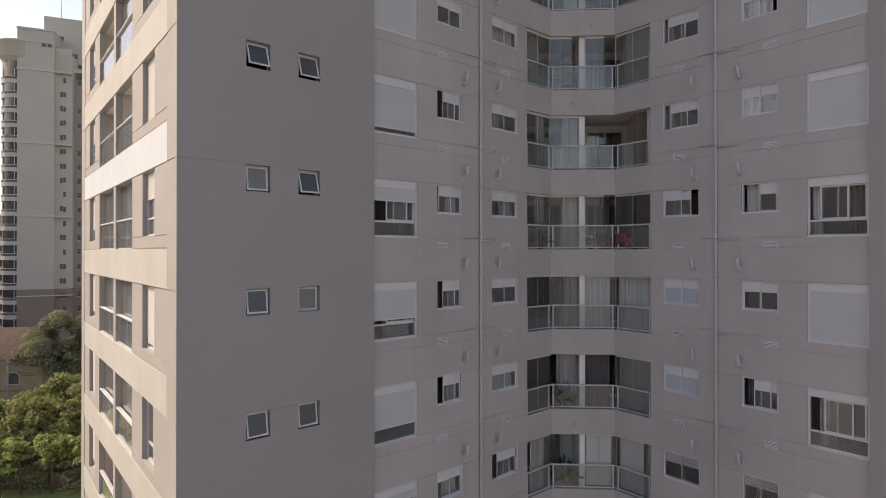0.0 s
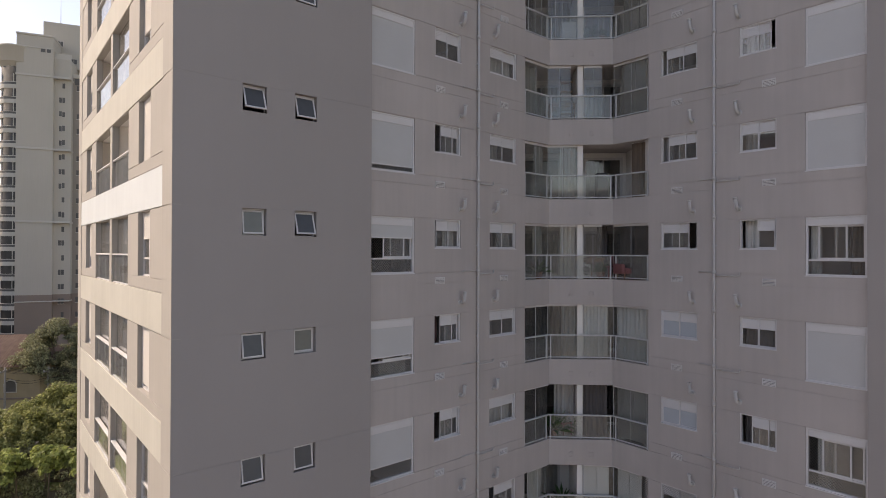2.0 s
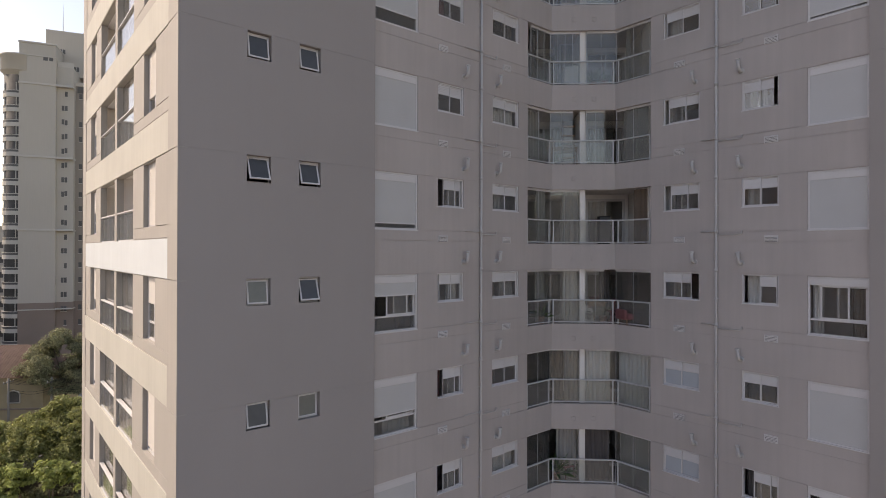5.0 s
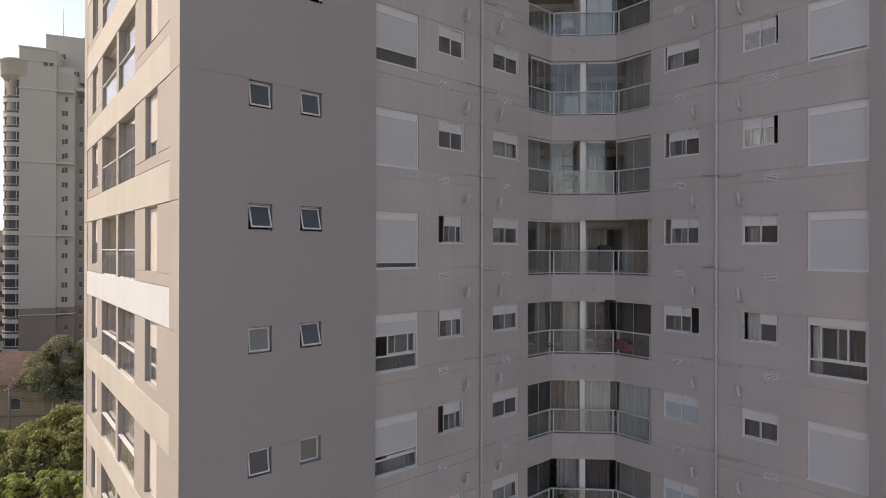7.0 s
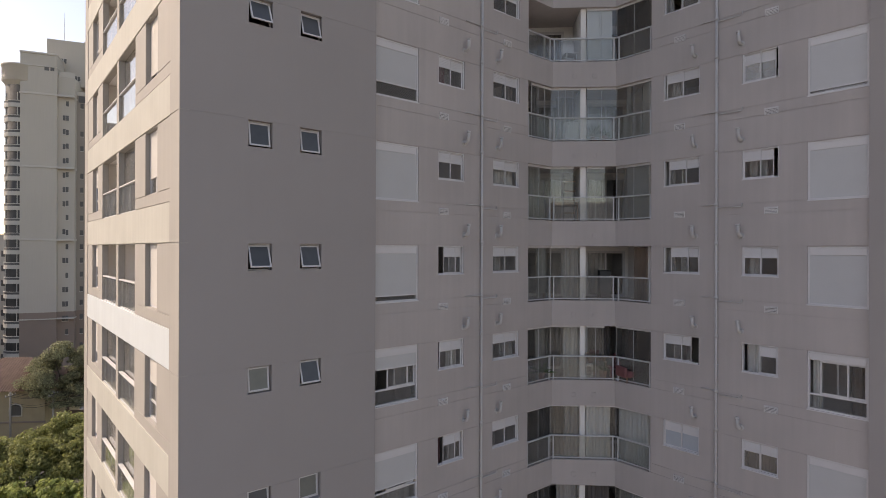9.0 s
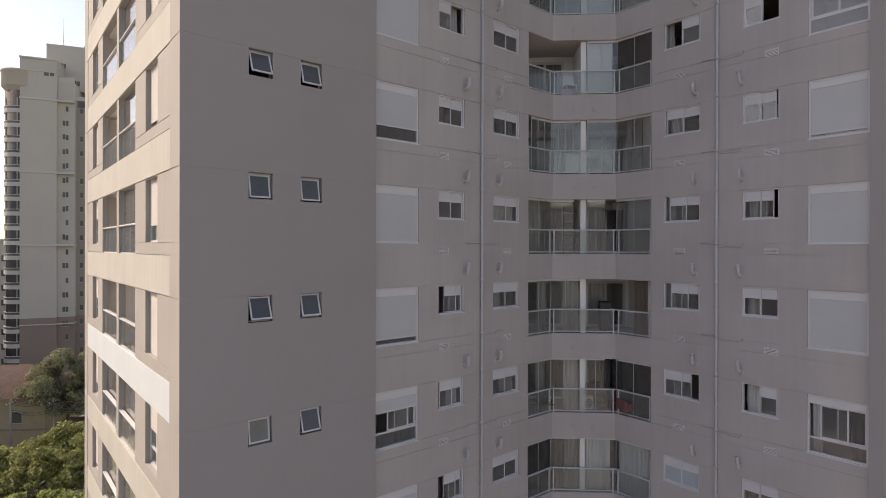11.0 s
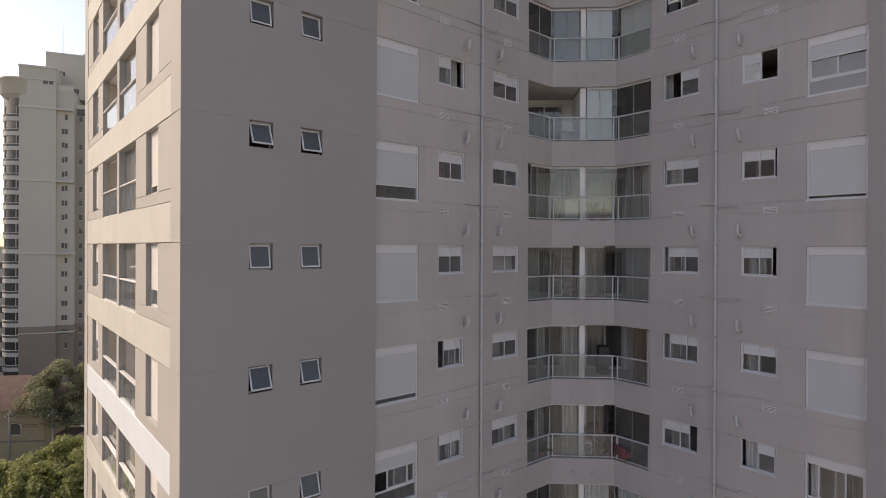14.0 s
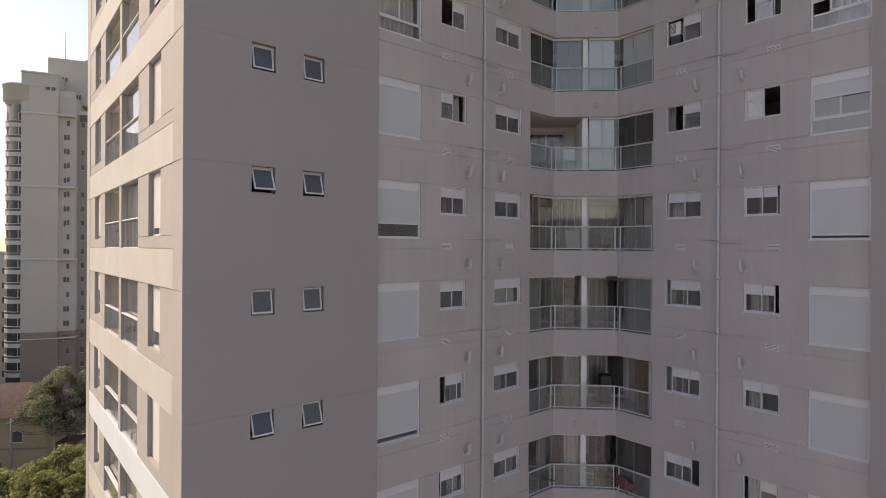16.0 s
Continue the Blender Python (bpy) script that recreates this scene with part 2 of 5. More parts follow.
# sunlit side: u = L_FAR - y
LB1, LB2, LWN, LWF = (19.8, 22.47), (17.03, 19.45), (14.50, 15.78), (23.46, 24.74)
LEN = L_FAR - DY - THICK


def lit_depth(u, z):
    y = L_FAR - u
    if 0.908 < z < STOREY - 0.02 and (LB1[0] < y < LB1[1] or LB2[0] < y < LB2[1]):
        return None
    if 1.225 < z < STOREY - 0.02 and (LWN[0] < y < LWN[1] or LWF[0] < y < LWF[1]):
        return None
    if y < 13.31 or y > 25.93:
        return 0.0 if z < STOREY - 2 * G else 0.018
    if abs(y - 13.31) < 0.02 or z > STOREY - 2 * G:
        return 0.03
    return 0.012


root = thing("wall_sunlit", on_x(LX, L_FAR, floor_z(0)), "sunlit cream and beige-grey rendered wall with banded storeys", "wall", kind="structure")


def lit_strip():
    us = [0, 0.81, LEN] + [L_FAR - y for r in (LB1, LB2, LWN, LWF) for y in r]
    return relief(bmesh.new(), us, [0.908, 0.93, 1.203, 1.225, STOREY - 2 * G, STOREY], lambda u, z: None if lit_depth(u, z) is None else (0.026 if z > STOREY - 2 * G or z < 0.93 or 1.203 < z < 1.225 else 0.010), THICK)


def corner_strip():
    return relief(bmesh.new(), [0, 0.81 - 0.012], [0, STOREY - 2 * G, STOREY], lambda u, z: 0.012 if z > STOREY - 2 * G else 0.0, THICK)


for k in range(FIRST, LAST + 1):
    dz = floor_z(k) - floor_z(0)
    ob = part("panel", shared(("panel", "lit"), lit_strip, M_STRIP), M_STRIP, root)
    ob.location.z = dz
    white = k == 0
    ob = part("band", shared(("band", white), lambda: boxes((0.81, L_FAR - 13.31, -0.004, THICK, 0.0, 0.904), bevel=0.006), M_WHITEBAND if white else M_CREAM), M_CREAM, root,
              "freshly painted white band" if white else "")
    ob.location.z = dz
    for u in (0.0, L_FAR - 13.298):
        ob = part("corner_strip", shared(("strip",), corner_strip, M_STRIP), M_STRIP, root)
        ob.location = (u - (0.006 if u else 0.0), -0.006, dz)
# same added height above TOP, out of view, blocking sun; plain wall below
for z0, z1 in ((TOP, TOP + 9.0), (0, BOTTOM)):
    part("plain_panel", boxes((0, L_FAR - DY - THICK, 0, THICK, z0 - floor_z(0), z1 - floor_z(0))), M_CREAM, root)

# balcony bands across the inner corner
C_WAY = (P2 - P1).normalized()
N_WAY = Vector((-C_WAY.y, C_WAY.x))
MID = (P1 + P2) / 2


def cn(c, n):
    """A point of the balcony's own plan: c along the chamfer, n behind it."""
    return MID + c * C_WAY + n * N_WAY


CA, CB = (A - MID).dot(C_WAY), (B - MID).dot(C_WAY)
BACK = 1.75
front = [A, P1, P2, B]
loggia = front + [cn(CB, BACK), cn(CA, BACK)]
root = thing("wall_balcony_bands", Matrix.Translation((0, 0, floor_z(0))), "grey-beige rendered balcony slab fronts with a chamfered inner corner", "wall", kind="structure")
me = shared(("slab_front",), lambda: prism(bmesh.new(), [tuple(p) for p in loggia], 0.0, 0.905), M_WING)
for k in range(FIRST - 1, LAST + 1):
    part("slab_front", me, M_WING, root).location.z = floor_z(k) - floor_z(0)
part("plain_panel", prism(bmesh.new(), [tuple(p) for p in loggia], -floor_z(0), BOTTOM - floor_z(0)), M_WING, root)

# rooms behind the walls
root = thing("wall_interior", Matrix.Translation((0, 0, 0)), "plain plaster room walls behind the windows", "wall", kind="structure")
BY, BX = WY + 2.5, WX + 4.2
part("room_back", boxes((LX + 4.5, 14.6, BY, BY + 0.1, 0, TOP)), M_ROOM, root)
part("room_back", boxes((BX, BX + 0.1, -1.2, L_FAR, 0, TOP + 9)), M_ROOM, root)
part("room_back", boxes((LX + THICK, BX, L_FAR - 0.1, L_FAR, 0, TOP + 9)), M_ROOM, root)
part("room_back", boxes((WX + 2.5, WX + 2.6, 3.4, B.y, 0, TOP)), M_ROOM, root)
part("partition", boxes((WX + THICK, BX, 3.4, 3.5, 0, TOP)), M_ROOM, root)
part("end_wall", boxes((WX + 0.06, BX, -1.3, -1.2, 0, TOP + 9)), M_ROOM, root)
part("partition", boxes((14.3, 14.4, WY + 1.6, BY, 0, TOP)), M_ROOM, root)
part("partition", boxes((WX + 1.6, BX, B.y + 0.0, B.y + 0.1, 0, TOP)), M_ROOM, root)
for x in (9.95, 12.1):
    part("partition", boxes((x - 0.06, x + 0.06, WY + THICK, BY, 0, TOP)), M_ROOM, root)
for y in (7.45, 5.5):
    part("partition", boxes((WX + THICK, BX, y - 0.06, y + 0.06, 0, TOP)), M_ROOM, root)
part("partition", boxes((LX + 4.4, LX + 4.5, DY + THICK, L_FAR, 0, TOP)), M_ROOM, root)
part("partition", boxes((5.52, 5.58, DY + THICK, DY + 3, 0, TOP)), M_ROOM, root)
for y in (16.4, 19.6, 22.9):
    part("partition", boxes((LX + THICK, LX + 4.4, y - 0.08, y + 0.08, 0, TOP)), M_ROOM, root)
for c in (CA, CB):
    a, b = cn(c, -0.74), cn(c, BACK + 2.5)
    s = 0.06 if c > 0 else -0.06
    w = C_WAY * s
    part("partition", prism(bmesh.new(), [tuple(a + w * 0.3), tuple(b + w * 0.3), tuple(b + w * 2), tuple(a + w * 2)], 0, TOP), M_ROOM, root)
a, b = cn(CA, BACK + 2.6), cn(CB, BACK + 2.6)
part("room_back", prism(bmesh.new(), [tuple(a), tuple(b), tuple(b + N_WAY * 0.1), tuple(a + N_WAY * 0.1)], 0, TOP), M_ROOM, root)
floors = thing("floor_slabs", Matrix.Translation((0, 0, floor_z(0))), "brown floor slabs of the apartments behind the windows", "floor", kind="structure")


def slab():
    bm = boxes((LX + THICK, 14.4, WY + THICK, L_FAR - THICK, 0.1, 0.3), (WX + THICK, BX, -0.5, B.y, 0.1, 0.3))
    prism(bm, [tuple(cn(CA, BACK)), tuple(cn(CB, BACK)), tuple(cn(CB, BACK + 2.6)), tuple(cn(CA, BACK + 2.6))], 0.1, 0.88)
    return bm


for k in range(FIRST - 1, LAST + 1):
    part("floor_slab", shared(("slab",), slab, M_FLOOR), M_FLOOR, floors).location.z = floor_z(k) - floor_z(0)
# unseen roof that closes the added sun-blocking height
roof = thing("roof_apartment", Matrix.Translation((0, 0, TOP + 8.8)), "unseen flat pale roof slab over the added upper height", "roof", kind="structure")
part("roof_slab", prism(bmesh.new(), [(LX + 0.2, DY + 0.2), (D1, DY + 0.2), (A.x, WY + 0.2), (P1.x, P1.y + 0.2), (P2.x + 0.2, P2.y), (WX + 0.2, -1.0), (BX, -1.0), (BX, L_FAR - 0.2), (LX + 0.2, L_FAR - 0.2)], 0, 0.2), M_SLAB, roof)

# ---- windows ----
def ring(w, h, t, y0, y1, x0=0.0, z0=0.0):
    return ((x0, x0 + w, y0, y1, z0, z0 + t), (x0, x0 + w, y0, y1, z0 + h - t, z0 + h), (x0, x0 + t, y0, y1, z0 + t, z0 + h - t), (x0 + w - t, x0 + w, y0, y1, z0 + t, z0 + h - t))


def slats(w, h, pitch, y, lean):
    """Level slats stacked into a sheet with a small step at each one."""
    bm = bmesh.new()
    count = max(1, round(h / pitch))
    for i in range(count):
        z0, z1 = h * i / count, h * (i + 1) / count
        vs = [bm.verts.new(c) for c in ((0, y, z0), (w, y, z0), (w, y + lean, z1), (0, y + lean, z1), (0, y + 0.02, z0), (w, y + 0.02, z0))]
        bm.faces.new(vs[:4])
        bm.faces.new((vs[0], vs[4], vs[5], vs[1]))
    return bm


def net(w, h, pitch=0.075, r=0.004):
    """A diamond net of flat cords."""
    bm = bmesh.new()

    def cord(a, b):
        d = (b - a).normalized()
        s = Vector((-d.z, 0, d.x)) * r
        bm.faces.new([bm.verts.new(p) for p in (a - s, b - s, b + s, a + s)])
    n = int((w + h) / pitch) + 1
    for i in range(n):
        c = i * pitch
        x0, z0 = (c, 0) if c < w else (w, c - w)
        x1, z1 = (0, c) if c < h else (c - h, h)
        cord(Vector((x0, 0, z0)), Vector((x1, 0, z1)))
        cord(Vector((w - x0, 0, z0)), Vector((w - x1, 0, z1)))
    return bm


def cloth(w, h, folds, deep=0.05):
    """Hanging cloth in soft folds, with a hem."""
    bm = bmesh.new()
    n = max(8, int(folds * 8))
    cols = []
    for i in range(n + 1):
        u = i / n
        y = deep * (math.sin(u * folds * 2 * math.pi) + 0.4 * math.sin(u * folds * 4.7 * math.pi + 1))
        cols.append([bm.verts.new((w * u, y * s, z)) for z, s in ((0, 1.0), (h * 0.5, 0.85), (h, 0.6))])
    for a, b in zip(cols, cols[1:]):
        for j in range(2):
            bm.faces.new((a[j], b[j], b[j + 1], a[j + 1])).smooth = True
    return bm


def hang_curtain(m, w, h, mat=None, label="pale curtain hanging in soft folds behind the glass", folds=None):
    """A curtain on its rail, hung against its wall at the matrix m."""
    mat = mat or M_CURTAIN
    root = thing("curtain", m, label, "curtain")
    f = folds or max(3, round(w / 0.17))
    part("cloth", shared(("cloth", round(w, 2), round(h, 2), f, mat.name), lambda: cloth(w, h, f), mat), mat, root)
    part("rail", shared(("curtain_rail", round(w, 2), round(h, 2)), lambda: tube(bmesh.new(), [(0, 0, h + 0.01), (w, 0, h + 0.01)], 0.012, 6), M_WHITE), M_WHITE, root)
    return root


def sliding_window(m, w, starts=(0.0, 0.49), label="white sliding window with louvred tops and clear panes", pane=None, net_gap=None, half=0.51):
    """Two sliding sashes with a louvred top over a glass pane; starts are where the sashes begin, as shares of the width."""
    h = SMALL[1] - SMALL[0]
    pane = pane or M_GLASS
    root = thing("sliding_window", m, label, "window", "small windows of the wings")
    part("frame", shared(("win_frame", round(w, 3)), lambda: boxes(*ring(w, h, 0.035, 0.03, 0.13), bevel=0.004), M_WHITE), M_WHITE, root)
    part("sill", shared(("win_sill", round(w, 3)), lambda: boxes((-0.015, w + 0.015, -0.010, 0.05, -0.018, 0.008), bevel=0.004), M_WHITE), M_WHITE, root)
    sw, sh, louvre = (w - 0.07) * half, h - 0.07, 0.29
    for i, s in enumerate(starts):
        sash = part("sash", shared(("sash", round(sw, 3)), lambda: boxes(*ring(sw, sh, 0.028, 0, 0.03), (0.028, sw - 0.028, 0, 0.028, sh - louvre - 0.014, sh - louvre + 0.02), bevel=0.003), M_WHITE), M_WHITE, root)
        sash.location = (0.035 + s * (w - 0.07), 0.055 + 0.035 * i, 0.035)
        lo = part("louvre", shared(("louvre", round(sw, 3)), lambda: slats(sw - 0.06, louvre - 0.05, 0.048, 0.002, 0.010), M_WHITE), M_WHITE, sash)
        lo.location = (0.03, 0, sh - louvre + 0.02)
        part("pane", shared(("pane", round(sw, 3), pane.name), lambda: boxes((0.03, sw - 0.03, 0.012, 0.017, 0.03, sh - louvre - 0.02)), pane), pane, sash)
    if net_gap:
        n = part("safety_net", shared(("net", round(net_gap, 2), 0.8), lambda: net(net_gap, h - 0.07), M_NET), M_NET, root, "black diamond safety net")
        n.location = (0.035, 0.05, 0.035)
    return root


def shutter_window(m, w, down=0.0, starts=(0.0, 0.48), label="large white window with a roller shutter", net_on=False):
    """A shutter box over two sliding sashes and a fixed pane below; down is the share of the opening that the shutter covers."""
    h = BIG[1] - BIG[0]
    root = thing("shutter_window", m, label, "window", "large shutter windows of the wings")
    part("frame", shared(("big_frame", round(w, 3)), lambda: boxes(*ring(w, h, 0.05, 0.03, 0.14), (0.05, w - 0.05, 0.074, 0.13, 0.40, 0.45), bevel=0.005), M_WHITE), M_WHITE, root)
    part("sill", shared(("big_sill", round(w, 3)), lambda: boxes((-0.015, w + 0.015, -0.012, 0.06, -0.022, 0.008), bevel=0.005), M_WHITE), M_WHITE, root)
    part("shutter_box", shared(("shutter_box", round(w, 3)), lambda: boxes((0.05, w - 0.05, 0.035, 0.16, h - 0.24, h - 0.05), bevel=0.008), M_WHITE), M_WHITE, root)
    drop = down * h - 0.24
    if drop > 0.03:
        sl = part("shutter", shared(("shutter", round(w, 3), round(drop, 3)), lambda: slats(w - 0.1, drop, 0.055, 0.0, 0.0022), M_SHUTTER), M_SHUTTER, root, "pale slatted roller shutter")
        sl.location = (0.05, 0.05, h - 0.24 - drop)
        if down < 0.99:
            bar = part("shutter_bar", shared(("shutter_bar", round(w, 3)), lambda: boxes((0.05, w - 0.05, 0.045, 0.07, -0.03, 0.004), bevel=0.004), M_WHITE), M_WHITE, root)
            bar.location.z = h - 0.24 - drop
    if down < 0.99:
        sw, sh = (w - 0.1) * 0.52, h - 0.24 - 0.45
        for i, s in enumerate(starts):
            sash = part("sash", shared(("big_sash", round(sw, 3)), lambda: boxes(*ring(sw, sh, 0.045, 0, 0.03), bevel=0.004), M_WHITE), M_WHITE, root)
            sash.location = (0.05 + s * (w - 0.1), 0.075 + 0.032 * i, 0.45)
            part("pane", shared(("big_pane", round(sw, 3)), lambda: boxes((0.04, sw - 0.04, 0.012, 0.017, 0.04, sh - 0.04)), M_GLASS), M_GLASS, sash)
        part("lower_pane", shared(("low_pane", round(w, 3)), lambda: boxes((0.05, w - 0.05, 0.08, 0.086, 0.05, 0.40)), M_GLASS), M_GLASS, root)
        if net_on:
            n = part("safety_net", shared(("net", round(w, 2), round(h - 0.3, 2)), lambda: net(w - 0.1, h - 0.3), M_NET), M_NET, root, "black diamond safety net")
            n.location = (0.05, 0.135, 0.05)
    return root


def awning_window(m, w, angle, label="small top-hung bathroom window, tilted open", pane=None):
    h = BATH[1] - BATH[0]
    pane = pane or M_BATH
    root = thing("awning_window", m, label, "window", "bathroom windows of the grey wall")
    part("frame", shared(("aw_frame", round(w, 3)), lambda: boxes(*ring(w, h, 0.03, 0.135, 0.19), bevel=0.003), M_WHITE), M_WHITE, root)
    sw, sh = w - 0.07, h - 0.07
    sash = part("sash", shared(("aw_sash", round(w, 3)), lambda: boxes((0, sw, 0, 0.028, -sh, -sh + 0.038), (0, sw, 0, 0.028, -0.038, 0), (0, 0.038, 0, 0.028, -sh + 0.038, -0.038), (sw - 0.038, sw, 0, 0.028, -sh + 0.038, -0.038), bevel=0.003), M_WHITE), M_WHITE, root)
    sash.location, sash.rotation_euler = (0.035, 0.115, h - 0.035), (-radians(angle), 0, 0)
    part("pane", shared(("aw_pane", round(w, 3), pane.name), lambda: boxes((0.03, sw - 0.03, 0.011, 0.016, -sh + 0.03, -0.03)), pane), pane, sash)
    part("latch", shared(("aw_latch", round(w, 3)), lambda: boxes((sw / 2 - 0.03, sw / 2 + 0.03, 0.028, 0.045, -sh + 0.008, -sh + 0.03), bevel=0.003), M_ALU), M_ALU, sash)
    return root


NORMAL = (0.0, 0.49)
# storey: how far the shutter is down, sash starts, net
LEFT_BIG = {-5: (0.35, NORMAL, False), -4: (0.22, NORMAL, False), -3: (1, NORMAL, False), -2: (0.74, (0.02, 0.48), True), -1: (1, NORMAL, False), 0: (0.88, NORMAL, True), 1: (0.36, (0.30, 0.48), True), 2: (0.64, (0.30, 0.46), True), 3: (0.73, NORMAL, False), 4: (0.28, NORMAL, False), 5: (1, NORMAL, False)}
RIGHT_BIG = {-5: (1, NORMAL, False), -4: (0.5, (0.30, 0.48), False), -3: (0.38, NORMAL, False), -2: (0.91, NORMAL, False), -1: (1, NORMAL, False), 0: (1, NORMAL, False), 1: (0.1, (0.18, 0.48), False), 2: (1, NORMAL, False), 3: (0.1, (0.25, 0.46), True), 4: (0.9, NORMAL, False), 5: (0.4, NORMAL, False)}
S1 = {-5: NORMAL, -4: (0.46, 0.49), -3: (0.0, 0.03), -2: NORMAL, -1: NORMAL, 0: (0.22, 0.46), 1: (0.06, 0.48), 2: (0.22, 0.46), 3: (0.24, 0.47), 4: NORMAL, 5: NORMAL}
S2 = {4: (0.2, 0.47)}
S3 = {-4: (0.46, 0.49), -3: (0.47, 0.49), -2: (0.04, 0.48), -1: (0.12, 0.48), 0: (0.18, 0.47), 1: (0.0, 0.26)}
S4 = {-4: (0.25, 0.3), -3: (0.0, 0.02), -2: (0.0, 0.42), -1: (0.0, 0.36), 1: (0.47, 0.49), 3: (0.30, 0.48)}
BATH_TILT = {-5: (12, 10), -4: (15, 12), -3: (11, 9), -2: (24, 18), -1: (10, 11), 0: (22, 18), 1: (8, 19), 2: (10, 2), 3: (12, 8), 4: (10, 10), 5: (10, 10)}
for k in range(FIRST, LAST + 1):
    z = floor_z(k)
    small, big, bath = z + SMALL[0], z + BIG[0], z + BATH[0]
    d, s, n = LEFT_BIG[k]
    shut = "large white window with its roller shutter fully closed"
    shutter_window(on_y(L_BIG[0], WY, big), L_BIG[1] - L_BIG[0], d, s, shut if d == 1 else "large white window with its roller shutter partly lowered", n)
    d, s, n = RIGHT_BIG[k]
    shutter_window(on_x(WX, R_BIG[1], big), R_BIG[1] - R_BIG[0], d, s, shut if d == 1 else ("large white window, shutter up, dark room behind" if d < 0.2 else "large white window with its roller shutter partly lowered"), n)
    s = S1.get(k, NORMAL)
    sliding_window(on_y(L_S1[0], WY, small), L_S1[1] - L_S1[0], s, "white louvred sliding window, half open" if abs(s[1] - s[0]) < 0.3 else "white louvred sliding window, closed", net_gap=0.24 if k in (0, 2) else None)
    s = S2.get(k, NORMAL)
    sliding_window(on_y(L_S2[0], WY, small), L_S2[1] - L_S2[0], s, net_gap=0.2 if k == 4 else None)
    s = S3.get(k, NORMAL)
    sliding_window(on_x(WX, R_S3[1], small), R_S3[1] - R_S3[0], s, "white sliding window with frosted pale panes" if k in (2, 3) else ("white louvred sliding window, half open" if abs(s[1] - s[0]) < 0.3 else "white louvred sliding window, closed"),
                   M_FROST if k in (2, 3) else None, net_gap=1.1 if k == 4 else None)
    s = S4.get(k, NORMAL)
    sliding_window(on_x(WX, R_S4[1], small), R_S4[1] - R_S4[0], s, "white louvred sliding window, half open" if abs(s[1] - s[0]) < 0.3 else "white louvred sliding window, closed", net_gap=0.9 if k == 4 else None)
    for (a, b), t in zip(BATHS, BATH_TILT[k]):
        awning_window(on_y(a, DY, bath), b - a, t, "small top-hung bathroom window, nearly shut" if t < 5 else "small top-hung bathroom window, tilted open", M_BATHPALE if (k, t) == (1, 8) or t < 5 else None)

# curtains seen through the windows
# sheer ones are added; at S3 they grey black gaps like a reflecting pane
for k, side, w0, w1, mat in ((-4, "LB", 0.1, 1.4, M_CURTAIN), (-5, "LB", 0.1, 1.4, M_CURTAIN), (2, "LB", 0.5, 1.4, M_CURTAIN), (1, "LB", 0.9, 1.45, M_GREYCURTAIN), (1, "S1", 0.55, 0.95, M_CURTAIN), (2, "S1", 0.05, 0.3, M_RED), (-2, "S1", 0.05, 0.45, M_RED),
                             (4, "S1", 0.4, 0.95, M_CURTAIN), (3, "S2", 0.05, 1.2, M_CURTAIN), (2, "S4", 0.05, 0.92, M_GREYCURTAIN), (-1, "S4", 0.1, 0.6, M_CURTAIN), (1, "S4", 0.05, 0.4, M_CURTAIN), (-4, "S4", 0.6, 0.95, M_GREYCURTAIN),
                             (1, "RB", 0.05, 0.3, M_CURTAIN), (1, "RB", 0.95, 1.3, M_TANCURTAIN), (-4, "RB", 0.5, 1.3, M_CURTAIN), (3, "RB", 0.2, 0.6, M_CURTAIN), (-2, "S3", 0.1, 0.5, M_CURTAIN), (-2, "S2", 0.7, 1.15, M_GREYCURTAIN), (-1, "S2", 0.05, 1.2, M_CURTAIN), (0, "S4", 0.05, 0.45, M_CURTAIN), (-1, "S3", -0.18, 0.28, M_SHEER), (0, "S3", -0.18, 0.3, M_SHEER), (-3, "S3", -0.1, 0.2, M_SHEER), (-3, "S1", 0.55, 0.95, M_SHEER), (-4, "S2", 0.1, 0.6, M_SHEER), (0, "S2", 0.05, 0.6, M_SHEER), (1, "S2", 0.6, 1.2, M_SHEER), (3, "S4", 0.05, 0.3, M_GREYCURTAIN), (3, "S1", 0.5, 0.95, M_SHEER)):
    z = floor_z(k)
    hh = 1.75 if side in ("LB", "RB") else 1.0
    zz = z + (BIG[0] if side in ("LB", "RB") else SMALL[0]) - 0.14
    m = {"LB": on_y(L_BIG[0] + w0, WY + 0.29, zz), "S1": on_y(L_S1[0] + w0, WY + 0.29, zz), "S2": on_y(L_S2[0] + w0, WY + 0.29, zz),
         "S3": on_x(WX + 0.29, R_S3[1] - w0, zz), "S4": on_x(WX + 0.29, R_S4[1] - w0, zz), "RB": on_x(WX + 0.29, R_BIG[1] - w0, zz)}[side]
    hang_curtain(m, w1 - w0, hh, mat, {M_CURTAIN: "pale curtain hanging behind the glass", M_GREYCURTAIN: "dark grey curtain hanging behind the glass", M_SHEER: "added sheer grey curtain behind the glass", M_RED: "dull red curtain drawn behind the glass", M_TANCURTAIN: "tan curtain hanging beside the window"}[mat])


# ---- pipes, flues and grilles on the wings ----
def grille_mesh(w, h):
    return boxes(*ring(w, h, 0.018, -0.022, 0.002))


